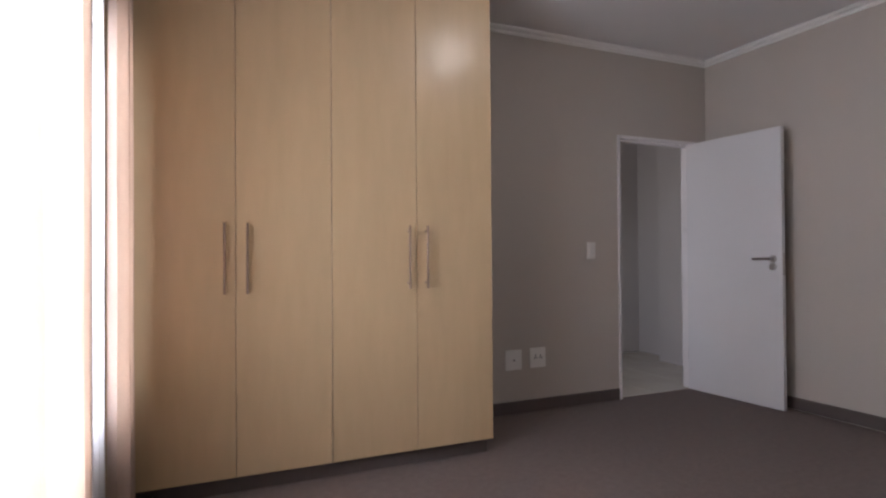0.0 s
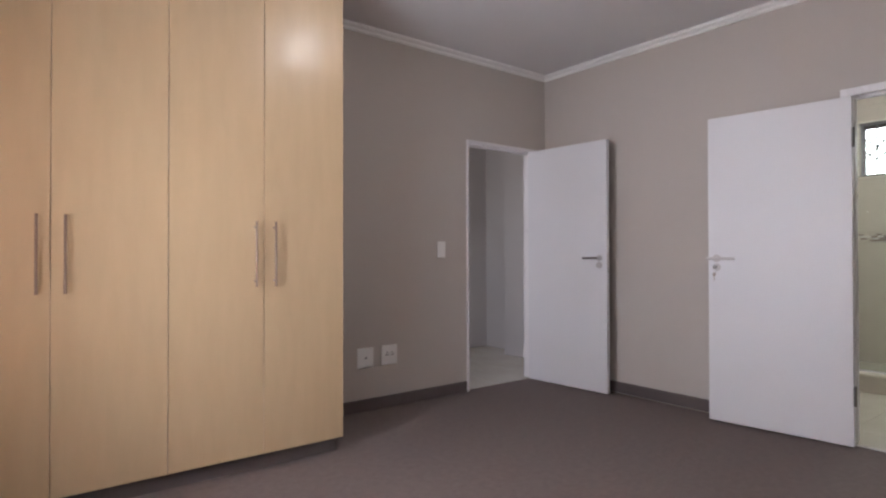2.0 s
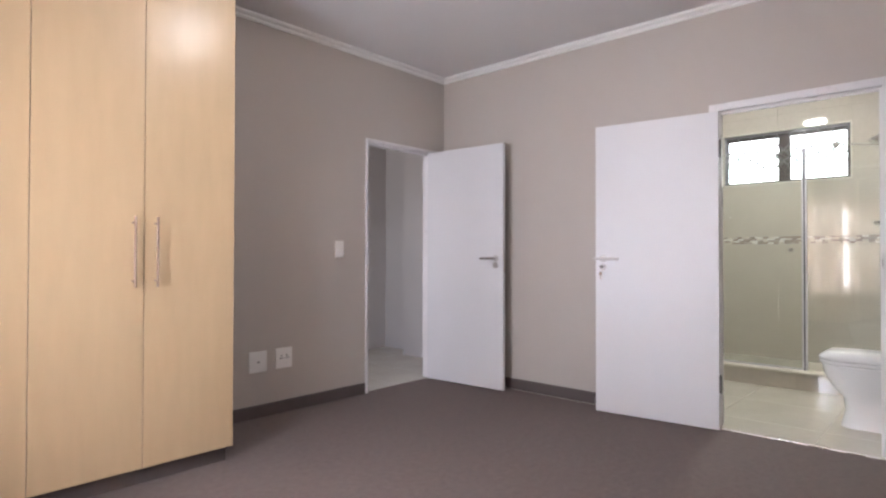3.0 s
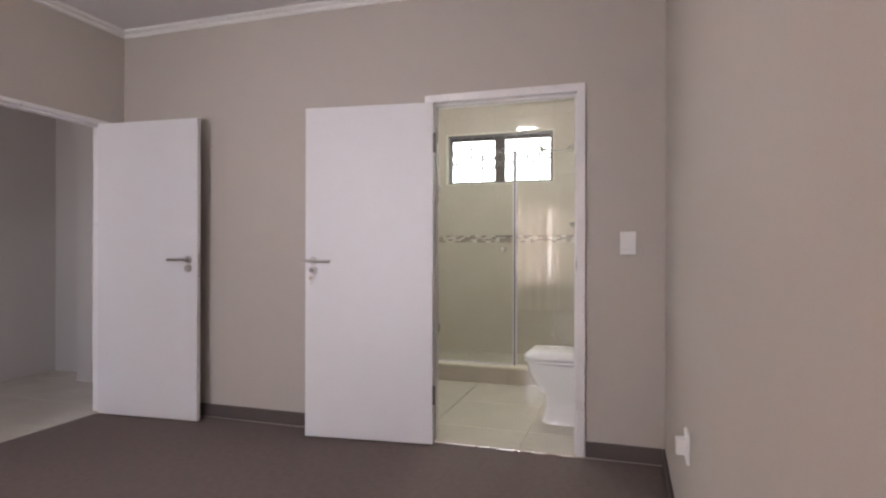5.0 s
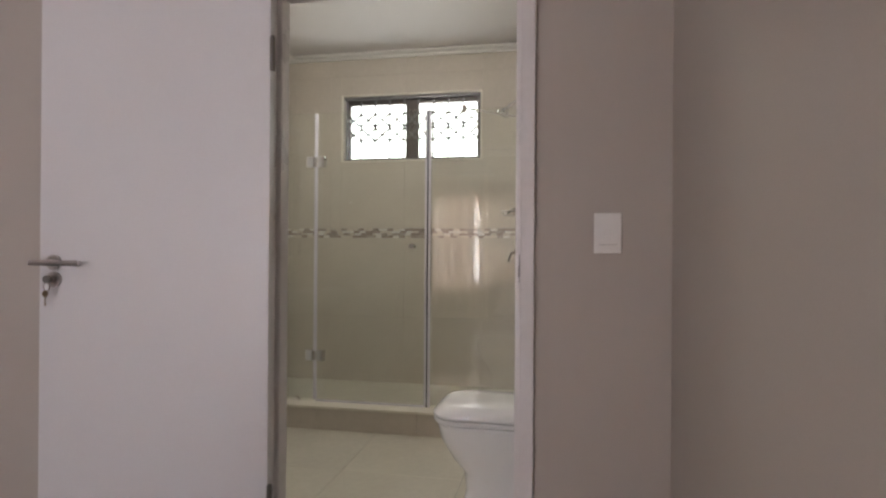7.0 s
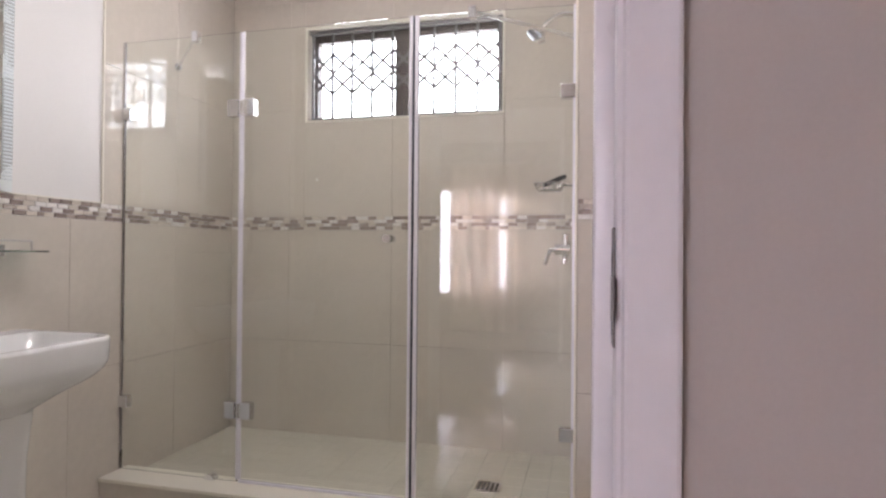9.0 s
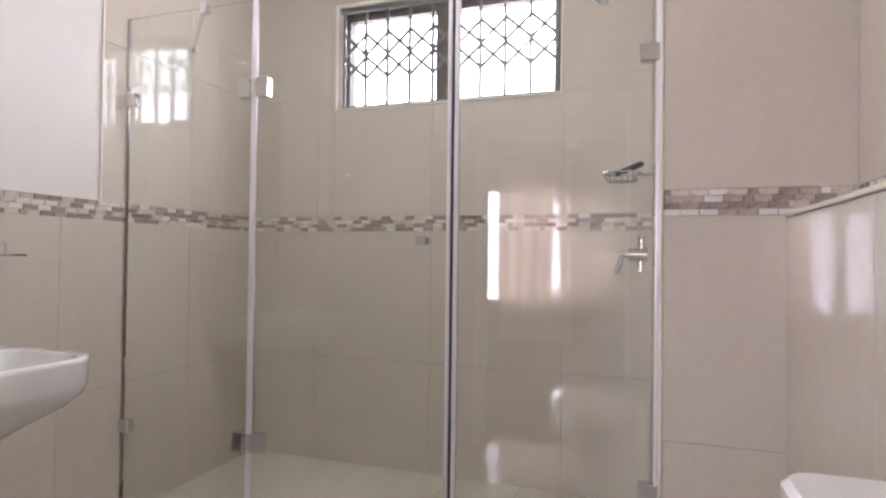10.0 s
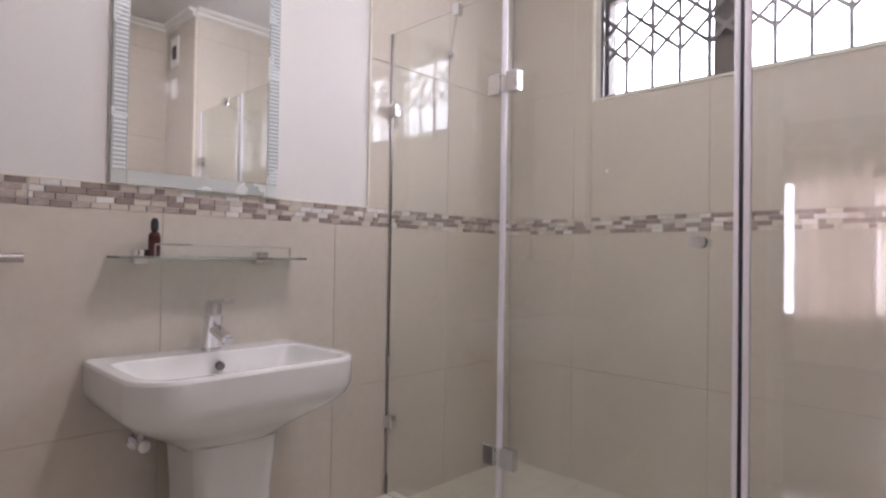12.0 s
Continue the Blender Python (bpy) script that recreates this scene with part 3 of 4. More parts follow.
# ---- bathroom things ----
def toilet():
    cx = 4.79
    t = thing("toilet", (cx, 0.6, 0), "white ceramic close-coupled toilet with a closed lid", "toilet")
    bowl = [ring(cx, 0.60, 0.105, 0.255, 0.09, 0.001), ring(cx, 0.60, 0.100, 0.250, 0.09, 0.02), ring(cx, 0.595, 0.092, 0.235, 0.085, 0.10), ring(cx, 0.60, 0.096, 0.240, 0.09, 0.18),
            ring(cx, 0.625, 0.135, 0.275, 0.13, 0.25), ring(cx, 0.640, 0.168, 0.300, 0.14, 0.33), ring(cx, 0.645, 0.180, 0.308, 0.135, 0.40), ring(cx, 0.645, 0.176, 0.304, 0.132, 0.408)]
    part("bowl", loft(bmesh.new(), bowl), CERAMIC, t)
    part("seat", loft(bmesh.new(), [ring(cx, 0.72, 0.160, 0.215, 0.095, 0.4085), ring(cx, 0.72, 0.160, 0.215, 0.095, 0.414), ring(cx, 0.725, 0.180, 0.236, 0.11, 0.4145), ring(cx, 0.725, 0.183, 0.239, 0.11, 0.419), ring(cx, 0.725, 0.183, 0.239, 0.11, 0.430), ring(cx, 0.725, 0.179, 0.235, 0.105, 0.433)]), CERAMIC, t)
    part("lid", loft(bmesh.new(), [ring(cx, 0.72, 0.162, 0.218, 0.095, 0.4335), ring(cx, 0.72, 0.162, 0.218, 0.095, 0.4375), ring(cx, 0.725, 0.182, 0.238, 0.11, 0.438), ring(cx, 0.725, 0.185, 0.241, 0.11, 0.442), ring(cx, 0.725, 0.185, 0.241, 0.11, 0.452), ring(cx, 0.722, 0.178, 0.232, 0.105, 0.466), ring(cx, 0.715, 0.158, 0.208, 0.09, 0.487), ring(cx, 0.712, 0.145, 0.195, 0.085, 0.492), ring(cx, 0.71, 0.05, 0.08, 0.05, 0.496)]), CERAMIC, t)
    part("cistern", loft(bmesh.new(), [ring(cx, 0.405, 0.165, 0.085, 0.035, 0.409), ring(cx, 0.405, 0.178, 0.091, 0.035, 0.45), ring(cx, 0.405, 0.186, 0.093, 0.035, 0.795)]), CERAMIC, t)
    part("cistern_lid", loft(bmesh.new(), [ring(cx, 0.407, 0.186, 0.093, 0.035, 0.797), ring(cx, 0.407, 0.195, 0.099, 0.04, 0.803), ring(cx, 0.407, 0.195, 0.099, 0.04, 0.822), ring(cx, 0.407, 0.186, 0.090, 0.036, 0.832)]), CERAMIC, t)
    part("flush_button", rod(bmesh.new(), (cx - 0.05, 0.41, 0.831), (cx - 0.05, 0.41, 0.838), 0.030, 28), CHROME, t, "round chrome flush button")
    for sx in (-1, 1):
        part("fixing_cap", rod(bmesh.new(), (cx + sx * 0.098, 0.58, 0.035), (cx + sx * 0.106, 0.58, 0.035), 0.009, 12), DARK, t)


def basin():
    x0, x1, y0, y1, top = 4.730, 5.368, 2.140, 2.579, 0.821
    cx, cy, hx, hy = (x0 + x1) / 2, (y0 + y1) / 2, (x1 - x0) / 2, (y1 - y0) / 2
    t = thing("pedestal_basin", (cx, cy, 0), "white rectangular ceramic wash basin on a pedestal", "wash basin")
    R = lambda sx, sy, yo, r, z, fr: ring(cx, cy + yo, hx * sx, hy * sy, r, z, 7, fr)
    rings = [R(0.30, 0.44, 0.06, 0.04, 0.558, 0.06), R(0.44, 0.58, 0.055, 0.05, 0.592, 0.10), R(0.70, 0.79, 0.035, 0.04, 0.645, 0.13), R(0.90, 0.93, 0.010, 0.03, 0.688, 0.125), R(0.975, 0.98, 0.003, 0.02, 0.715, 0.115),
             R(0.995, 0.995, 0, 0.015, 0.742, 0.108), R(1, 1, 0, 0.015, top - 0.012, 0.105), R(0.99, 0.988, 0, 0.013, top - 0.003, 0.102), R(0.972, 0.972, 0, 0.012, top, 0.098),
             R(0.90, 0.735, -0.038, 0.05, top - 0.001, 0.092), R(0.885, 0.715, -0.038, 0.05, top - 0.006, 0.088), R(0.81, 0.64, -0.038, 0.05, top - 0.05, 0.085), R(0.60, 0.50, -0.035, 0.05, top - 0.10, 0.07), R(0.2, 0.2, -0.03, 0.03, top - 0.118, 0.03)]
    part("bowl", loft(bmesh.new(), rings), CERAMIC, t)
    ped = [ring(5.05, 2.40, hw, d, 0.02, z, 5, 0.045) for hw, d, z in ((0.130, 0.125, 0.001), (0.124, 0.120, 0.03), (0.108, 0.110, 0.20), (0.110, 0.115, 0.45), (0.120, 0.125, 0.60))]
    part("pedestal", loft(bmesh.new(), ped), CERAMIC, t)
    part("overflow", join(lambda bm: rod(bm, (5.06, 2.455, 0.783), (5.06, 2.444, 0.780), 0.013, 20)), DULL, t, "small round steel overflow ring")
    part("waste", rod(bmesh.new(), (cx, cy - 0.03, 0.694), (cx, cy - 0.03, 0.698), 0.030, 24), CHROME, t, "chrome basin waste")
    # mixer tap, a thing of its own on the deck
    tp = thing("basin_mixer", (5.06, 2.512, 0.821), "chrome single-lever mixer tap on the basin", "tap")
    bx, by = 5.06, 2.512
    part("body", loft(bmesh.new(), [ring(bx, by, 0.028, 0.028, 0.024, 0.8212), ring(bx, by, 0.028, 0.028, 0.022, 0.826), ring(bx, by - 0.002, 0.024, 0.025, 0.018, 0.832), ring(bx, by - 0.006, 0.024, 0.027, 0.018, 0.884), ring(bx, by - 0.012, 0.024, 0.029, 0.018, 0.929)]), CHROME, tp)
    m = Matrix.Translation((bx, by - 0.065, 0.877)) @ pose(0, 0, 0, 14)
    bm = bmesh.new()
    bmesh.ops.create_cube(bm, size=1, matrix=m @ Matrix.Diagonal((0.036, 0.115, 0.030, 1)))
    bmesh.ops.bevel(bm, geom=bm.edges[:], offset=0.008, segments=3, affect="EDGES")
    part("spout", bm, CHROME, tp)
    part("aerator", rod(bmesh.new(), (bx, by - 0.108, 0.852), (bx, by - 0.104, 0.866), 0.011, 16), STEEL, tp)
    bm = join(lambda b: loft(b, [ring(bx, by - 0.012, 0.021, 0.027, 0.018, 0.934), ring(bx, by - 0.012, 0.021, 0.027, 0.018, 0.959), ring(bx, by - 0.014, 0.018, 0.024, 0.015, 0.969)]))
    q = Matrix.Translation((bx, by - 0.055, 0.974)) @ pose(0, 0, 0, -5)
    r = bmesh.ops.create_cube(bm, size=1, matrix=q @ Matrix.Diagonal((0.038, 0.125, 0.010, 1)))
    bmesh.ops.bevel(bm, geom=list({e for v in r["verts"] for e in v.link_edges}), offset=0.004, segments=2, affect="EDGES")
    part("lever", bm, CHROME, tp)
    v = thing("angle_valve", (4.872, 2.58, 0.57), "chrome angle valve on the wall below the basin", "valve")
    part("body", join(lambda b: rod(b, (4.872, 2.5795, 0.57), (4.872, 2.573, 0.57), 0.024, 20), lambda b: rod(b, (4.872, 2.575, 0.57), (4.872, 2.525, 0.57), 0.012, 14), lambda b: rod(b, (4.872, 2.535, 0.565), (4.872, 2.535, 0.60), 0.010, 12)), CHROME, v)
    part("knob", rod(bmesh.new(), (4.872, 2.527, 0.57), (4.872, 2.505, 0.57), 0.017, 12), CHROME, v)
    part("hose", tube(bmesh.new(), [(4.872, 2.535, 0.60), (4.88, 2.53, 0.64), (4.92, 2.52, 0.665), (4.985, 2.51, 0.675)], 0.005, 8), STEEL, v, "braided flexible hose")


def mirror():
    x0, x1, z0, z1 = 4.787, 5.306, 1.312, 2.12
    y = BYN - 0.0005
    t = thing("wall_mirror", ((x0 + x1) / 2, y, z0), "frameless wall mirror with ribbed glass side strips", "mirror")
    part("backing", cube(x0, x1, y - 0.016, y, z0, z1), ETCHED, t)
    part("mirror_glass", cube(x0 + 0.042, x1 - 0.042, y - 0.0195, y - 0.0165, z0 + 0.042, z1 - 0.042), MIRROR, t, "clear silvered mirror glass")
    for a, b, c, d in ((x0 + 0.042, x1 - 0.042, z0 + 0.001, z0 + 0.040), (x0 + 0.042, x1 - 0.042, z1 - 0.040, z1 - 0.001)):
        part("border", cube(a, b, y - 0.0200, y - 0.0165, c, d), ETCHED, t, "frosted glass border strip")
    for a in (x0 + 0.001, x1 - 0.041):
        st = part("side_strip", cube(a, a + 0.040, y - 0.0195, y - 0.0165, z0 + 0.001, z1 - 0.001), ETCHED, t)
        me = None
        n = int((z1 - z0 - 0.06) / 0.0128)
        for i in range(n):
            z = z0 + 0.045 + i * 0.0128
            if me is None:
                me = mesh_of("rib", cube(-0.017, 0.017, -0.004, 0.0, -0.0036, 0.0036, bevel=0.0012, seg=1), RIB)
            rb = new("rib", me)
            rb.parent = st
            rb.location = Vector((a + 0.020, y - 0.0195, z)) - base_of(st)


def glass_shelf():
    t = thing("glass_shelf", (5.097, 2.58, 1.09), "green-edged glass shelf with a steel guard rail", "shelf")
    part("shelf_plate", cube(4.785, 5.366, 2.470, 2.577, 1.100, 1.106, bevel=0.001), SHELF_GLASS, t)
    for x in (4.868, 5.243):
        part("bracket", cube(x - 0.022, x + 0.022, 2.545, 2.5795, 1.084, 1.126, bevel=0.003), CHROME, t, "square chrome shelf bracket")
    part("guard_rail", tube(bmesh.new(), [(4.880, 2.478, 1.108), (4.880, 2.478, 1.140), (5.306, 2.478, 1.140), (5.306, 2.478, 1.108)], 0.0028, 8), STEEL, t, "thin steel guard rail")
    b = thing("dropper_bottle", (4.895, 2.53, 1.1060), "small amber glass bottle with a black cap", "bottle")
    part("bottle", loft(bmesh.new(), [[(4.895 + r * math.cos(i * 0.3927), 2.53 + r * math.sin(i * 0.3927), z) for i in range(16)] for r, z in ((0.0155, 1.1065), (0.0165, 1.1100), (0.0165, 1.1640), (0.014, 1.1720), (0.008, 1.1770), (0.008, 1.1820))]), AMBER, b)
    part("cap", loft(bmesh.new(), [[(4.895 + r * math.cos(i * 0.3927), 2.53 + r * math.sin(i * 0.3927), z) for i in range(16)] for r, z in ((0.0105, 1.1820), (0.0105, 1.2060), (0.008, 1.2120), (0.006, 1.2160))]), DARK, b)


def towel_rail():
    t = thing("towel_rail", (4.45, 2.58, 1.1), "short brushed steel towel rail on the tiles", "towel rail")
    part("bar", rod(bmesh.new(), (4.30, 2.525, 1.098), (4.585, 2.525, 1.098), 0.0115, 18), STEEL, t)
    part("post", rod(bmesh.new(), (4.56, 2.5795, 1.098), (4.56, 2.525, 1.098), 0.009, 12), STEEL, t)


def shower():
    """Curb, glass screen with a hinged door, clamps, braces and fittings."""
    curb = thing("shower_curb", (GX, 1.6, 0), "low cream tiled curb under the shower glass", "shower curb", kind="structure")
    part("core", cube(5.720, 5.862, 0.626, 2.578, -0.009, 0.133), GROUT, curb)
    part("capping", cube(5.706, 5.872, 0.6265, 2.5775, 0.1335, 0.149, bevel=0.003), TRIM, curb, "pale cream stone capping")
    n = 3
    for i in range(n):
        a, b = 0.628 + i * (1.948 / n), 0.628 + (i + 1) * (1.948 / n)
        part("tile", cube(5.711, 5.7195, a + 0.001, b - 0.001, 0.001, 0.133, bevel=0.001), TILE, curb)
    scr = thing("shower_screen", (GX, 1.6, 0.149), "frameless clear glass shower screen with a hinged door", "shower screen")

    def skew(bm):
        """This panel meets the pier a little deeper than its free edge stands."""
        bmesh.ops.rotate(bm, verts=bm.verts, cent=(GX, 1.232, 1), matrix=Matrix.Rotation(radians(2.8), 3, "Z"))
        return bm
    for nm, a, b in (("fixed_panel", 1.996, 2.572), ("glass_door", 1.246, 1.984), ("fixed_panel", 0.632, 1.232)):
        bm = cube(GX - 0.004, GX + 0.004, a, b, 0.1505 if nm != "glass_door" else 0.161, 2.03, bevel=0.0008, seg=1)
        if b < 1.24:
            skew(bm)
        p = part(nm, bm, GLASS, scr)
        p.visible_shadow = False
        if nm == "glass_door":
            door = p
    part("hinge_seal", join(lambda bm: box(bm, GX - 0.011, GX + 0.011, 1.982, 1.998, 0.162, 2.028, 0.003), lambda bm: box(bm, GX - 0.0135, GX - 0.010, 1.972, 1.979, 0.162, 2.028)), SEAL, scr, "clear plastic hinge-side seal")
    part("closing_seal", join(lambda bm: box(bm, GX - 0.010, GX + 0.010, 1.243, 1.257, 0.162, 2.03, 0.003), lambda bm: box(bm, GX - 0.010, GX + 0.010, 1.218, 1.234, 0.151, 2.03, 0.003)), SEAL, scr, "pale magnetic closing strips")
    part("magnet_strip", cube(GX - 0.009, GX + 0.009, 1.2345, 1.2425, 0.136, 2.028), BLACK_SEAL, scr, "dark magnetic strip")
    part("bottom_rail", cube(GX - 0.012, GX + 0.012, 1.246, 1.984, 0.1495, 0.160, bevel=0.002), SEAL, scr)
    part("wall_profile", cube(GX - 0.008, GX + 0.010, 2.572, 2.5795, 0.150, 2.03, bevel=0.002), STEEL, scr, "slim aluminium wall channel")
    part("wall_profile", cube(GX + 0.019, GX + 0.041, 0.6255, 0.636, 0.150, 2.03, bevel=0.002), SEAL, scr, "slim aluminium wall channel")
    for z in (0.448, 1.710):
        part("hinge", join(lambda bm: box(bm, GX - 0.020, GX + 0.016, 2.000, 2.050, z - 0.036, z + 0.036, 0.003), lambda bm: box(bm, GX - 0.020, GX + 0.016, 1.925, 1.975, z - 0.036, z + 0.036, 0.003),
                           lambda bm: rod(bm, (GX - 0.006, 1.989, z - 0.030), (GX - 0.006, 1.989, z + 0.030), 0.012, 16), lambda bm: box(bm, GX - 0.014, GX + 0.008, 1.970, 2.006, z - 0.018, z + 0.018)), CHROME, scr, "square chrome glass-to-glass hinge")
        part("clamp", cube(GX - 0.019, GX + 0.016, 2.532, 2.5793, z - 0.026, z + 0.026, bevel=0.003), CHROME, scr, "square chrome wall clamp")
        part("clamp", cube(GX + 0.010, GX + 0.045, 0.6257, 0.680, z - 0.026, z + 0.026, bevel=0.003), CHROME, scr, "square chrome wall clamp")
    part("bracket", join(lambda bm: rod(bm, (GX - 0.020, 2.115, 0.149), (GX + 0.016, 2.115, 0.149), 0.022, 20), lambda bm: box(bm, GX - 0.016, GX + 0.014, 2.095, 2.135, 0.1492, 0.165)), CHROME, scr, "small chrome floor clamp")
    part("knob", join(lambda bm: rod(bm, (GX - 0.004, 1.335, 1.165), (GX - 0.018, 1.335, 1.165), 0.010, 16), lambda bm: rod(bm, (GX - 0.018, 1.335, 1.165), (GX - 0.040, 1.335, 1.165), 0.016, 20),
                      lambda bm: rod(bm, (GX + 0.004, 1.335, 1.165), (GX + 0.036, 1.335, 1.165), 0.015, 20)), CHROME, door, "round chrome door knob")
    for a, b in (((GX, 2.215, 2.032), (6.17, 2.5785, 2.032)), ((GX + 0.011, 1.012, 2.032), (6.19, 0.6265, 2.032))):
        part("brace_bar", join(lambda bm: tube(bm, [a, b], 0.0075, 12), lambda bm: box(bm, a[0] - 0.017, a[0] + 0.017, a[1] - 0.015, a[1] + 0.015, 2.005, 2.050, 0.003), lambda bm: rod(bm, (b[0], b[1], b[2]), (b[0] - 0.012 * (1 if b[1] > 1 else 1), b[1] - 0.012 * (1 if b[1] > 1 else -1), b[2]), 0.018, 16)), CHROME, scr, "chrome diagonal brace bar")
    # shower fittings on the pier
    m = thing("shower_mixer", (6.20, 0.625, 1.13), "chrome single-lever shower mixer on the tiles", "tap")
    part("body", join(lambda bm: rod(bm, (6.20, 0.6255, 1.13), (6.20, 0.635, 1.13), 0.040, 28), lambda bm: rod(bm, (6.20, 0.65, 1.13), (6.20, 0.715, 1.13), 0.026, 24, 0.023), lambda bm: rod(bm, (6.20, 0.67, 1.13), (6.20, 0.67, 1.195), 0.012, 14)), CHROME, m)
    part("lever", tube(bmesh.new(), [(6.20, 0.708, 1.13), (6.17, 0.735, 1.125), (6.16, 0.755, 1.065)], 0.0085, 12), CHROME, m)
    part("diverter", tube(bmesh.new(), [(6.20, 0.67, 1.13), (6.20, 0.675, 1.07)], 0.010, 12), CHROME, m)
    s = thing("soap_dish", (6.10, 0.625, 1.393), "chrome wire soap dish on the shower wall", "soap dish")
    part("bracket", join(lambda bm: box(bm, 6.075, 6.125, 0.6255, 0.637, 1.363, 1.423, 0.002), lambda bm: rod(bm, (6.10, 0.635, 1.393), (6.10, 0.68, 1.393), 0.007, 12)), CHROME, s)
    cx, cy = 6.10, 0.735
    lp = lambda z, k: [(cx + 0.052 * k * math.cos(i * 0.3927), cy + 0.062 * k * math.sin(i * 0.3927), z) for i in range(17)]
    part("basket", join(lambda bm: tube(bm, lp(1.400, 1.0), 0.0035, 8), lambda bm: tube(bm, lp(1.373, 0.75), 0.003, 8), *[(lambda bm, i=i: rod(bm, lp(1.400, 1.0)[i], lp(1.373, 0.75)[i], 0.0028, 6)) for i in range(16)], *[(lambda bm, k=k: rod(bm, (cx + k, cy - 0.045, 1.373), (cx + k, cy + 0.045, 1.373), 0.0025, 6)) for k in (-0.03, -0.015, 0, 0.015, 0.03)]), CHROME, s)
    sb = thing("scrubbing_brush", (6.10, 0.75, 1.398), "small dark brush lying in the soap dish", "brush")
    bm = bmesh.new()
    bmesh.ops.create_cube(bm, size=1, matrix=Matrix.Translation((6.10, 0.715, 1.412)) @ pose(0, 0, 0, -22, 0, 12) @ Matrix.Diagonal((0.026, 0.105, 0.018, 1)))
    bmesh.ops.bevel(bm, geom=bm.edges[:], offset=0.005, segments=2, affect="EDGES")
    part("brush_body", bm, DARK, sb)
    h = thing("overhead_shower", (6.35, 0.625, 2.14), "chrome shower head on a short bent arm", "shower head")
    part("arm", join(lambda bm: rod(bm, (6.35, 0.6255, 2.20), (6.35, 0.632, 2.20), 0.028, 20), lambda bm: tube(bm, [(6.35, 0.65, 2.20), (6.35, 0.70, 2.205), (6.34, 0.76, 2.17), (6.33, 0.79, 2.135)], 0.010, 12)), CHROME, h)
    part("head", rod(bmesh.new(), (6.33, 0.79, 2.14), (6.32, 0.812, 2.098), 0.016, 24, 0.048), CHROME, h)


def window():
    x = BXE + 0.06
    w = thing("window_2", (x, WY0, WB0), "high dark aluminium bathroom window with two panes", "window", kind="structure")
    bm = bmesh.new()
    box(bm, x, x + 0.05, WY0 + 0.001, WY0 + 0.035, WB0 + 0.03, WB1 - 0.03)
    box(bm, x, x + 0.05, WY1 - 0.035, WY1 - 0.001, WB0 + 0.03, WB1 - 0.03)
    box(bm, x, x + 0.05, WY0 + 0.001, WY1 - 0.001, WB0 + 0.001, WB0 + 0.026)
    box(bm, x, x + 0.05, WY0 + 0.001, WY1 - 0.001, WB1 - 0.055, WB1 - 0.001)
    box(bm, x, x + 0.05, 1.515, 1.615, WB0 + 0.026, WB1 - 0.055)
    part("window_frame", bm, BRONZE, w)
    for a, b in ((WY0 + 0.035, 1.515), (1.615, WY1 - 0.035)):
        p = part("pane", cube(x + 0.022, x + 0.027, a, b, WB0 + 0.026, WB1 - 0.055), PANE, w)
        p.visible_shadow = False
    # reveal trim standing a little proud of the tiles
    for nm, a in (("reveal_trim", (BXE - 0.012, BXE + 0.058, WY0 - 0.012, WY0 - 0.0005, WB0 - 0.012, WB1 + 0.012)), ("reveal_trim", (BXE - 0.012, BXE + 0.058, WY1 + 0.0005, WY1 + 0.012, WB0 - 0.012, WB1 + 0.012)),
                  ("sill_trim", (BXE - 0.012, BXE + 0.058, WY0, WY1, WB0 - 0.012, WB0 - 0.0005)), ("head_trim", (BXE - 0.012, BXE + 0.058, WY0, WY1, WB1 + 0.0005, WB1 + 0.012))):
        part(nm, cube(*a, bevel=0.002), TRIM, w, "pale cream edge trim")
    g = thing("security_trellis", (BXE + 0.03, WY0, WB0), "dark steel sliding security trellis inside the window", "security gate")
    tx = BXE + 0.028
    part("track", cube(tx - 0.012, tx + 0.012, WY0 + 0.002, WY1 - 0.002, WB0 + 0.001, WB0 + 0.010), TRELLIS, g)
    part("track", cube(tx - 0.012, tx + 0.012, WY0 + 0.002, WY1 - 0.002, WB1 - 0.022, WB1 - 0.001), TRELLIS, g)
    ys = [WY0 + 0.02 + i * (WY1 - WY0 - 0.04) / 9 for i in range(10)]
    for y in ys:
        part("upright", cube(tx - 0.006, tx + 0.006, y - 0.0065, y + 0.0065, WB0 + 0.010, WB1 - 0.022), TRELLIS, g)
    for y, z in zip(ys, ys[1:]):
        for k in range(2):
            za, zb = 2.004 + k * 0.116, 2.112 + k * 0.116
            for off, p, q in ((-0.008, za, zb), (0.008, zb, za)):
                part("link", join(lambda bm: flat_bar(bm, (tx + off, y, p), (tx + off, z, q), 0.016, 0.003, (1, 0, 0)), lambda bm: rod(bm, (tx + off - 0.003, y, p), (tx + off + 0.003, y, p), 0.009, 12)), TRELLIS, g)


toilet()
basin()
mirror()
glass_shelf()
towel_rail()
shower()
window()
dome_light("ceiling_light", 5.30, 1.50, HB, 0.11, BATH_GLOW, "round opal ceiling light switched on in the bathroom")
wall_plate("isolator_switch", "white isolator switch high on the tiled pier", "switch", (5.808, 0.30, 2.24), "x", -1, 0.07, 0.13, [("rocker", -0.014, 0.014, -0.03, 0.03, 0.0155, PLASTIC)])
wall_plate("extractor_vent", "white square extractor vent with a dark opening", "vent", (5.808, 0.30, 2.49), "x", -1, 0.13, 0.20, [("opening", -0.035, 0.035, -0.05, 0.04, 0.012, DARK)])

spot = thing("tile_sticker", (6.6445, 2.047, 1.515), "tiny white paper sticker on the shower tiles", "sticker")
part("paper", cube(6.6430, 6.6447, 2.041, 2.053, 1.509, 1.521), PLASTIC, spot)

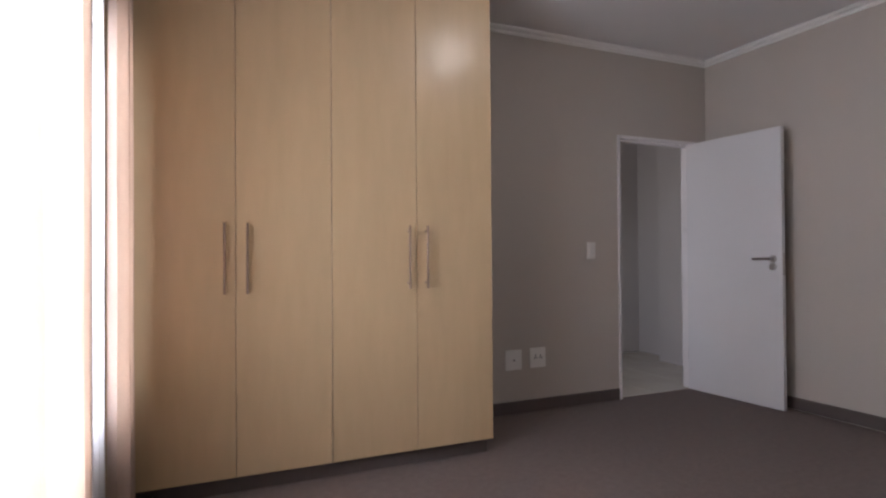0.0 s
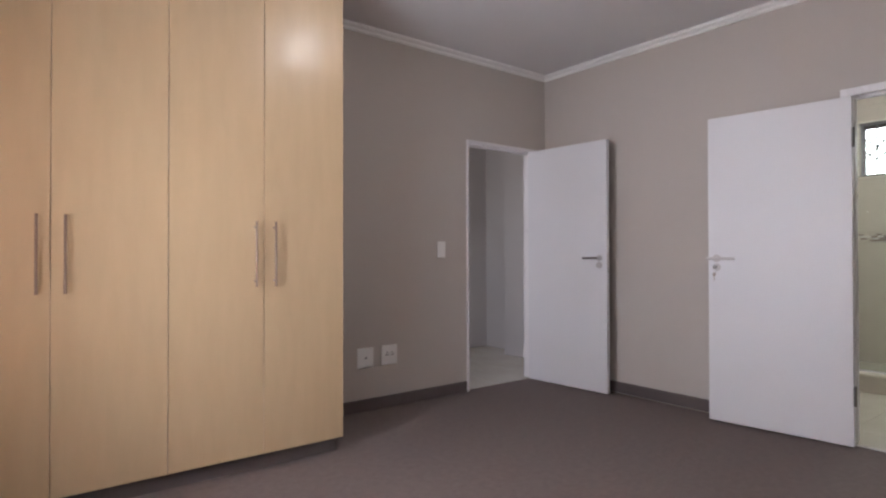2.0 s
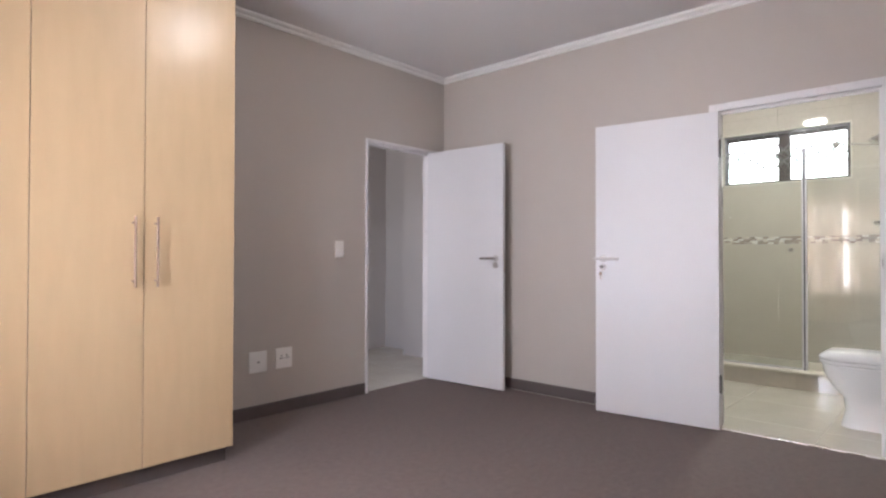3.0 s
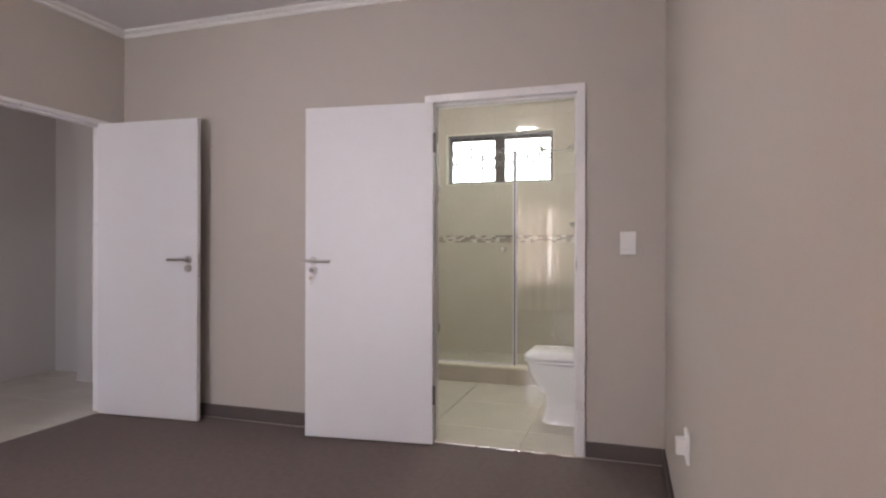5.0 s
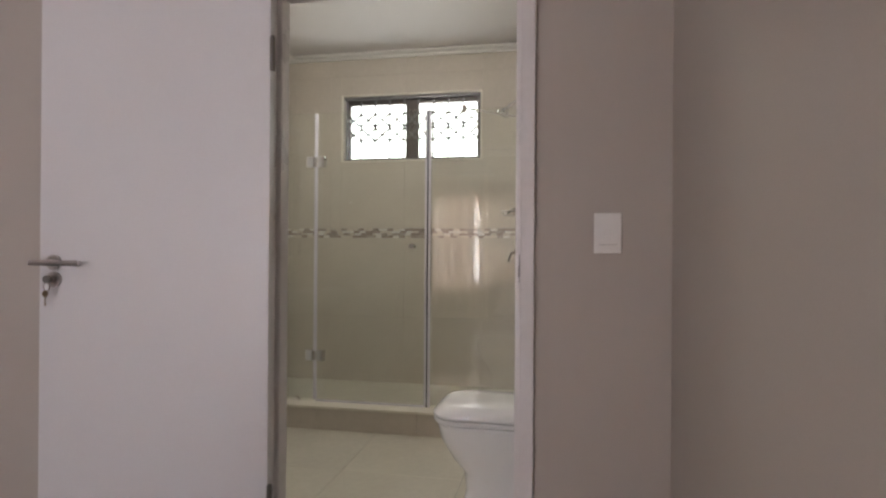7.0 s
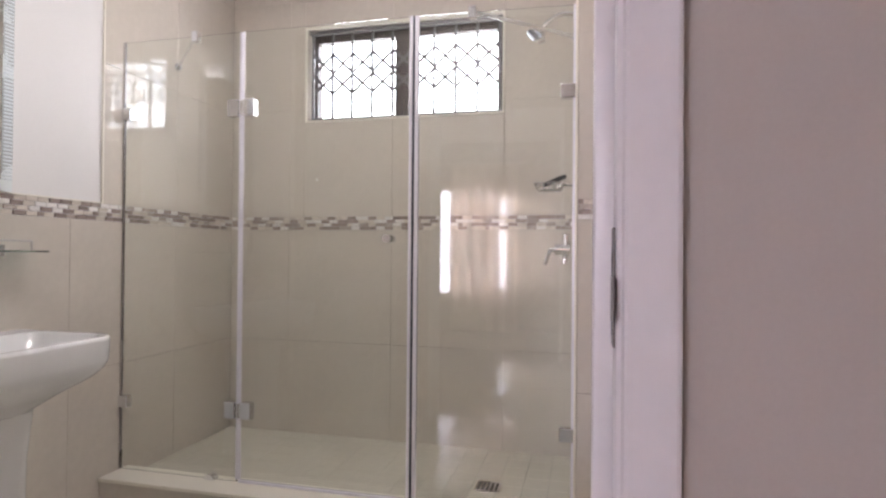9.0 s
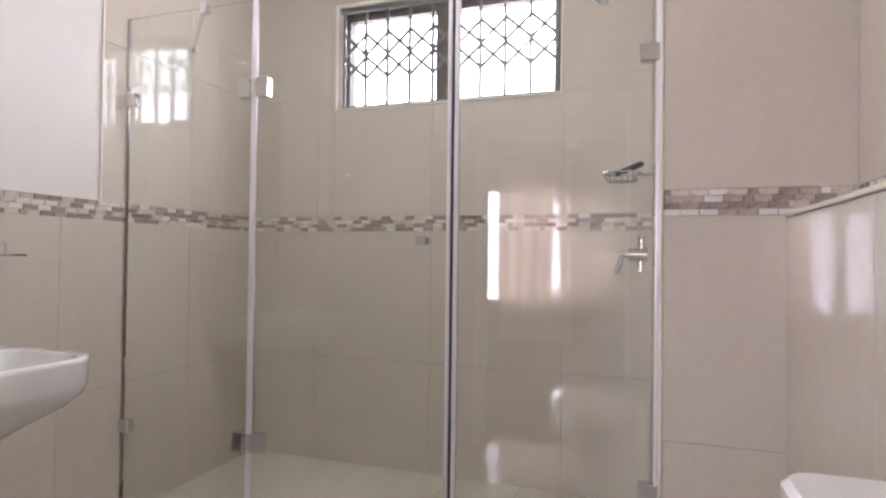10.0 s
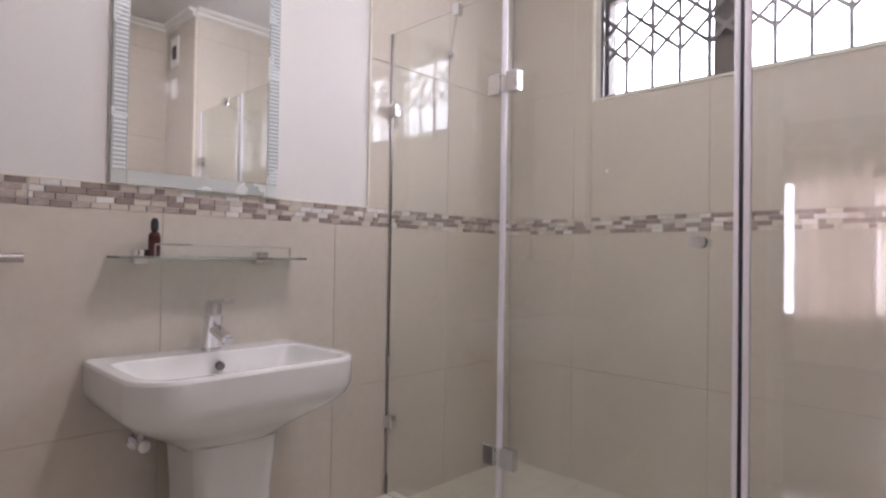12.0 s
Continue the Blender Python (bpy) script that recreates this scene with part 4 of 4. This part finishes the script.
catch = thing("door_catch", (4.268, 0.57, 1.228), "small chrome door catch beside the bathroom doorway", "door catch")
part("plate", cube(4.2605, 4.266, 0.545, 0.562, 1.200, 1.256, bevel=0.001), CHROME, catch)
part("hook", join(lambda bm: box(bm, 4.266, 4.288, 0.550, 0.574, 1.236, 1.252, 0.003), lambda bm: box(bm, 4.266, 4.284, 0.550, 0.572, 1.204, 1.216, 0.003)), CHROME, catch)

# ---- tiles ----
CACHE = {}


def tile(parent, sx, sy, sz, centre, material, name="tile", bevel=0.0007):
    keyed = (round(sx, 4), round(sy, 4), round(sz, 4), material.name)
    if keyed not in CACHE:
        CACHE[keyed] = mesh_of(name, cube(-sx / 2, sx / 2, -sy / 2, sy / 2, -sz / 2, sz / 2, bevel=bevel, seg=1), material, smooth=False)
    ob = new(name, CACHE[keyed])
    ob.parent = parent
    ob.location = Vector(centre) - base_of(parent)
    return ob


def tile_wall(parent, axis, face, u_cuts, z_cuts, into, hole=None):
    """Tiles 8 mm thick whose faces lie at face; into is the side that the wall is on."""
    g, t = 0.0005, 0.0078
    for a, b in zip(u_cuts, u_cuts[1:]):
        for c, d in zip(z_cuts, z_cuts[1:]):
            pieces = [(a, b, c, d)]
            if hole:
                ha, hb, hc, hd = hole
                if a < hb and b > ha and c < hd and d > hc:
                    ma, mb = max(a, ha), min(b, hb)
                    pieces = [(a, ha, c, d), (hb, b, c, d), (ma, mb, c, hc), (ma, mb, hd, d)]
            for p, q, r, s in pieces:
                if q - p < 0.006 or s - r < 0.006:
                    continue
                mid = face + into * t / 2
                if axis == "x":
                    tile(parent, t, q - p - 2 * g, s - r - 2 * g, (mid, (p + q) / 2, (r + s) / 2), TILE)
                else:
                    tile(parent, q - p - 2 * g, t, s - r - 2 * g, ((p + q) / 2, mid, (r + s) / 2), TILE)


ZL, ZB0, ZB1, ZU = 0.612, 1.235, 1.308, 1.908
LOW, UP = [0.0, ZL, ZB0], [ZB1, ZU, 2.52, H - 0.012]
wall_bn = bpy.data.objects["wall_bath_north"]
tile_wall(wall_bn, "y", BYN - 0.008, [BX + 0.002, 4.315, 4.935, 5.557, 6.17, 6.644], LOW, 1)
tile_wall(wall_bn, "y", BYN - 0.008, [5.718, 6.17, 6.644], UP, 1)
HOLE = (WY0 - 0.013, WY1 + 0.013, WB0 - 0.013, WB1 + 0.013)
EY = [0.626, 0.995, 1.605, 2.217, 2.579]
tile_wall(wall_be, "x", BXE - 0.008, EY, LOW, 1)
tile_wall(wall_be, "x", BXE - 0.008, EY, UP, 1, HOLE)
tile_wall(pier, "x", 5.808, [BYS, 0.616], LOW, 1)
tile_wall(pier, "x", 5.808, [BYS, 0.616], UP, 1)
tile_wall(pier, "y", 0.625, [5.818, 6.17, 6.644], LOW, -1)
tile_wall(pier, "y", 0.625, [5.818, 6.17, 6.644], UP, -1)
tile_wall(wall_bs, "y", BYS, [BX + 0.002, 4.60, 5.21, 5.807], [ZB1, ZU, 2.52, H - 0.012], -1)
tile_wall(ledge, "y", 0.314, [BX + 0.002, 4.60, 5.21, 5.807], [0.0, ZL, 1.226], -1)
solid("ledge_top", cube(BX + 0.002, 5.807, BYS + 0.001, 0.318, 1.2285, 1.240, bevel=0.002), TRIM, "cream tiled top of the ledge", "ledge")
solid("trim_pier_edge", cube(5.806, 5.817, 0.6165, 0.627, 0.135, H - 0.012, bevel=0.003), TRIM, "pale edge trim on the pier's corner", "trim")
solid("trim_dado", cube(BX + 0.002, 5.716, BYN - 0.0095, BYN - 0.001, ZB1 - 0.001, ZB1 + 0.005, bevel=0.001), TRIM, "thin white trim on the mosaic band", "trim")
solid("trim_tile_end", cube(5.708, 5.7175, BYN - 0.0095, BYN - 0.001, ZB1 + 0.005, H - 0.09, bevel=0.002), TRIM, "thin cream trim at the tiles' end", "trim")

floor_b = bpy.data.objects["floor_bath"]
FX, FY = [4.128, 4.48, 5.10, 5.7195], [0.318, 0.90, 1.53, 2.15, 2.579]
for a, b in zip(FX, FX[1:]):
    for c, d in zip(FY, FY[1:]):
        tile(floor_b, b - a - 0.003, d - c - 0.003, 0.0095, ((a + b) / 2, (c + d) / 2, -0.0048), FLOOR_TILE)
for i in range(6):
    for j in range(3):
        tile(hall_floor, 0.497, 0.54, 0.004, (1.86 + i * 0.5, 4.145 + j * 0.543, -0.002), FLOOR_TILE)
tile(hall_floor, 0.076, 1.62, 0.004, (4.651, 4.688, -0.002), FLOOR_TILE)
tile(hall_floor, 0.246, 0.566, 0.004, (4.815, 5.215, -0.002), FLOOR_TILE)

# shower floor: small square tiles to a drain
sf = thing("shower_tray", (6.2, 1.6, 0.0), "cream small-tiled shower floor with a drain", "shower floor", kind="structure")
part("bed", cube(5.863, 6.644, 0.626, 2.579, -0.008, 0.090), GROUT, sf)
bm = bmesh.new()
nx, ny = 7, 18
for i in range(nx):
    for j in range(ny):
        a, c = 5.864 + i * 0.780 / nx, 0.627 + j * 1.951 / ny
        box(bm, a + 0.0008, a + 0.780 / nx - 0.0008, c + 0.0008, c + 1.951 / ny - 0.0008, 0.0902, 0.0985)
small = part("small_tiles", bm, FLOOR_TILE, sf)
small["kind"] = "stuff"
dr = thing("shower_drain", (6.17, 0.99, 0.0985), "square steel drain grate in the shower floor", "drain")
part("frame", cube(6.115, 6.225, 0.935, 1.045, 0.0988, 0.1015, bevel=0.001), STEEL, dr)
for i in range(5):
    part("slot", cube(6.128, 6.212, 0.948 + i * 0.019, 0.958 + i * 0.019, 0.1016, 0.1021), DARK, dr)


def mosaic(parent, axis, face, into, u0, u1, seed, single):
    """Four rows of small glass and stone strips; single: each piece its own object, else joined by colour."""
    rnd = random.Random(seed)
    rows, h = 4, (ZB1 - ZB0) / 4
    joined = [bmesh.new() for _ in MOSAIC]
    for r in range(rows):
        u = u0 - (0.024 if r % 2 else 0.0) - rnd.choice((0.0, 0.012))
        z = ZB0 + (r + 0.5) * h
        while u < u1:
            w = rnd.choices((0.048, 0.024), (0.86, 0.14))[0]
            a, b = max(u, u0) + 0.0009, min(u + w, u1) - 0.0009
            u += w
            if b - a < 0.006:
                continue
            k = rnd.choices(range(4), (0.34, 0.20, 0.30, 0.16))[0]
            d = rnd.choice((0.0068, 0.0078, 0.0084))
            mid, sz = face + into * (0.0078 - d / 2), h - 0.0018
            if single:
                w2 = round(b - a, 3)
                size = (d, w2, sz) if axis == "x" else (w2, d, sz)
                at = (mid, (a + b) / 2, z) if axis == "x" else ((a + b) / 2, mid, z)
                tile(parent, *size, at, MOSAIC[k], "mosaic_strip", 0.0008)
            elif axis == "x":
                box(joined[k], mid - d / 2, mid + d / 2, a, b, z - sz / 2, z + sz / 2)
            else:
                box(joined[k], a, b, mid - d / 2, mid + d / 2, z - sz / 2, z + sz / 2)
    for k, bm in enumerate(joined):
        if single or not len(bm.verts):
            bm.free()
            continue
        ob = part("mosaic_band", bm, MOSAIC[k], parent)
        ob["kind"] = "stuff"


mosaic(wall_bn, "y", BYN - 0.008, 1, 4.60, 6.644, 21, True)
mosaic(wall_bn, "y", BYN - 0.008, 1, BX + 0.002, 4.60, 22, False)
mosaic(wall_be, "x", BXE - 0.008, 1, 0.626, 2.579, 23, False)
mosaic(pier, "x", 5.808, 1, BYS, 0.616, 24, True)
mosaic(pier, "y", 0.625, -1, 5.818, 6.644, 25, False)
mosaic(wall_bs, "y", BYS, -1, 4.60, 5.807, 26, False)
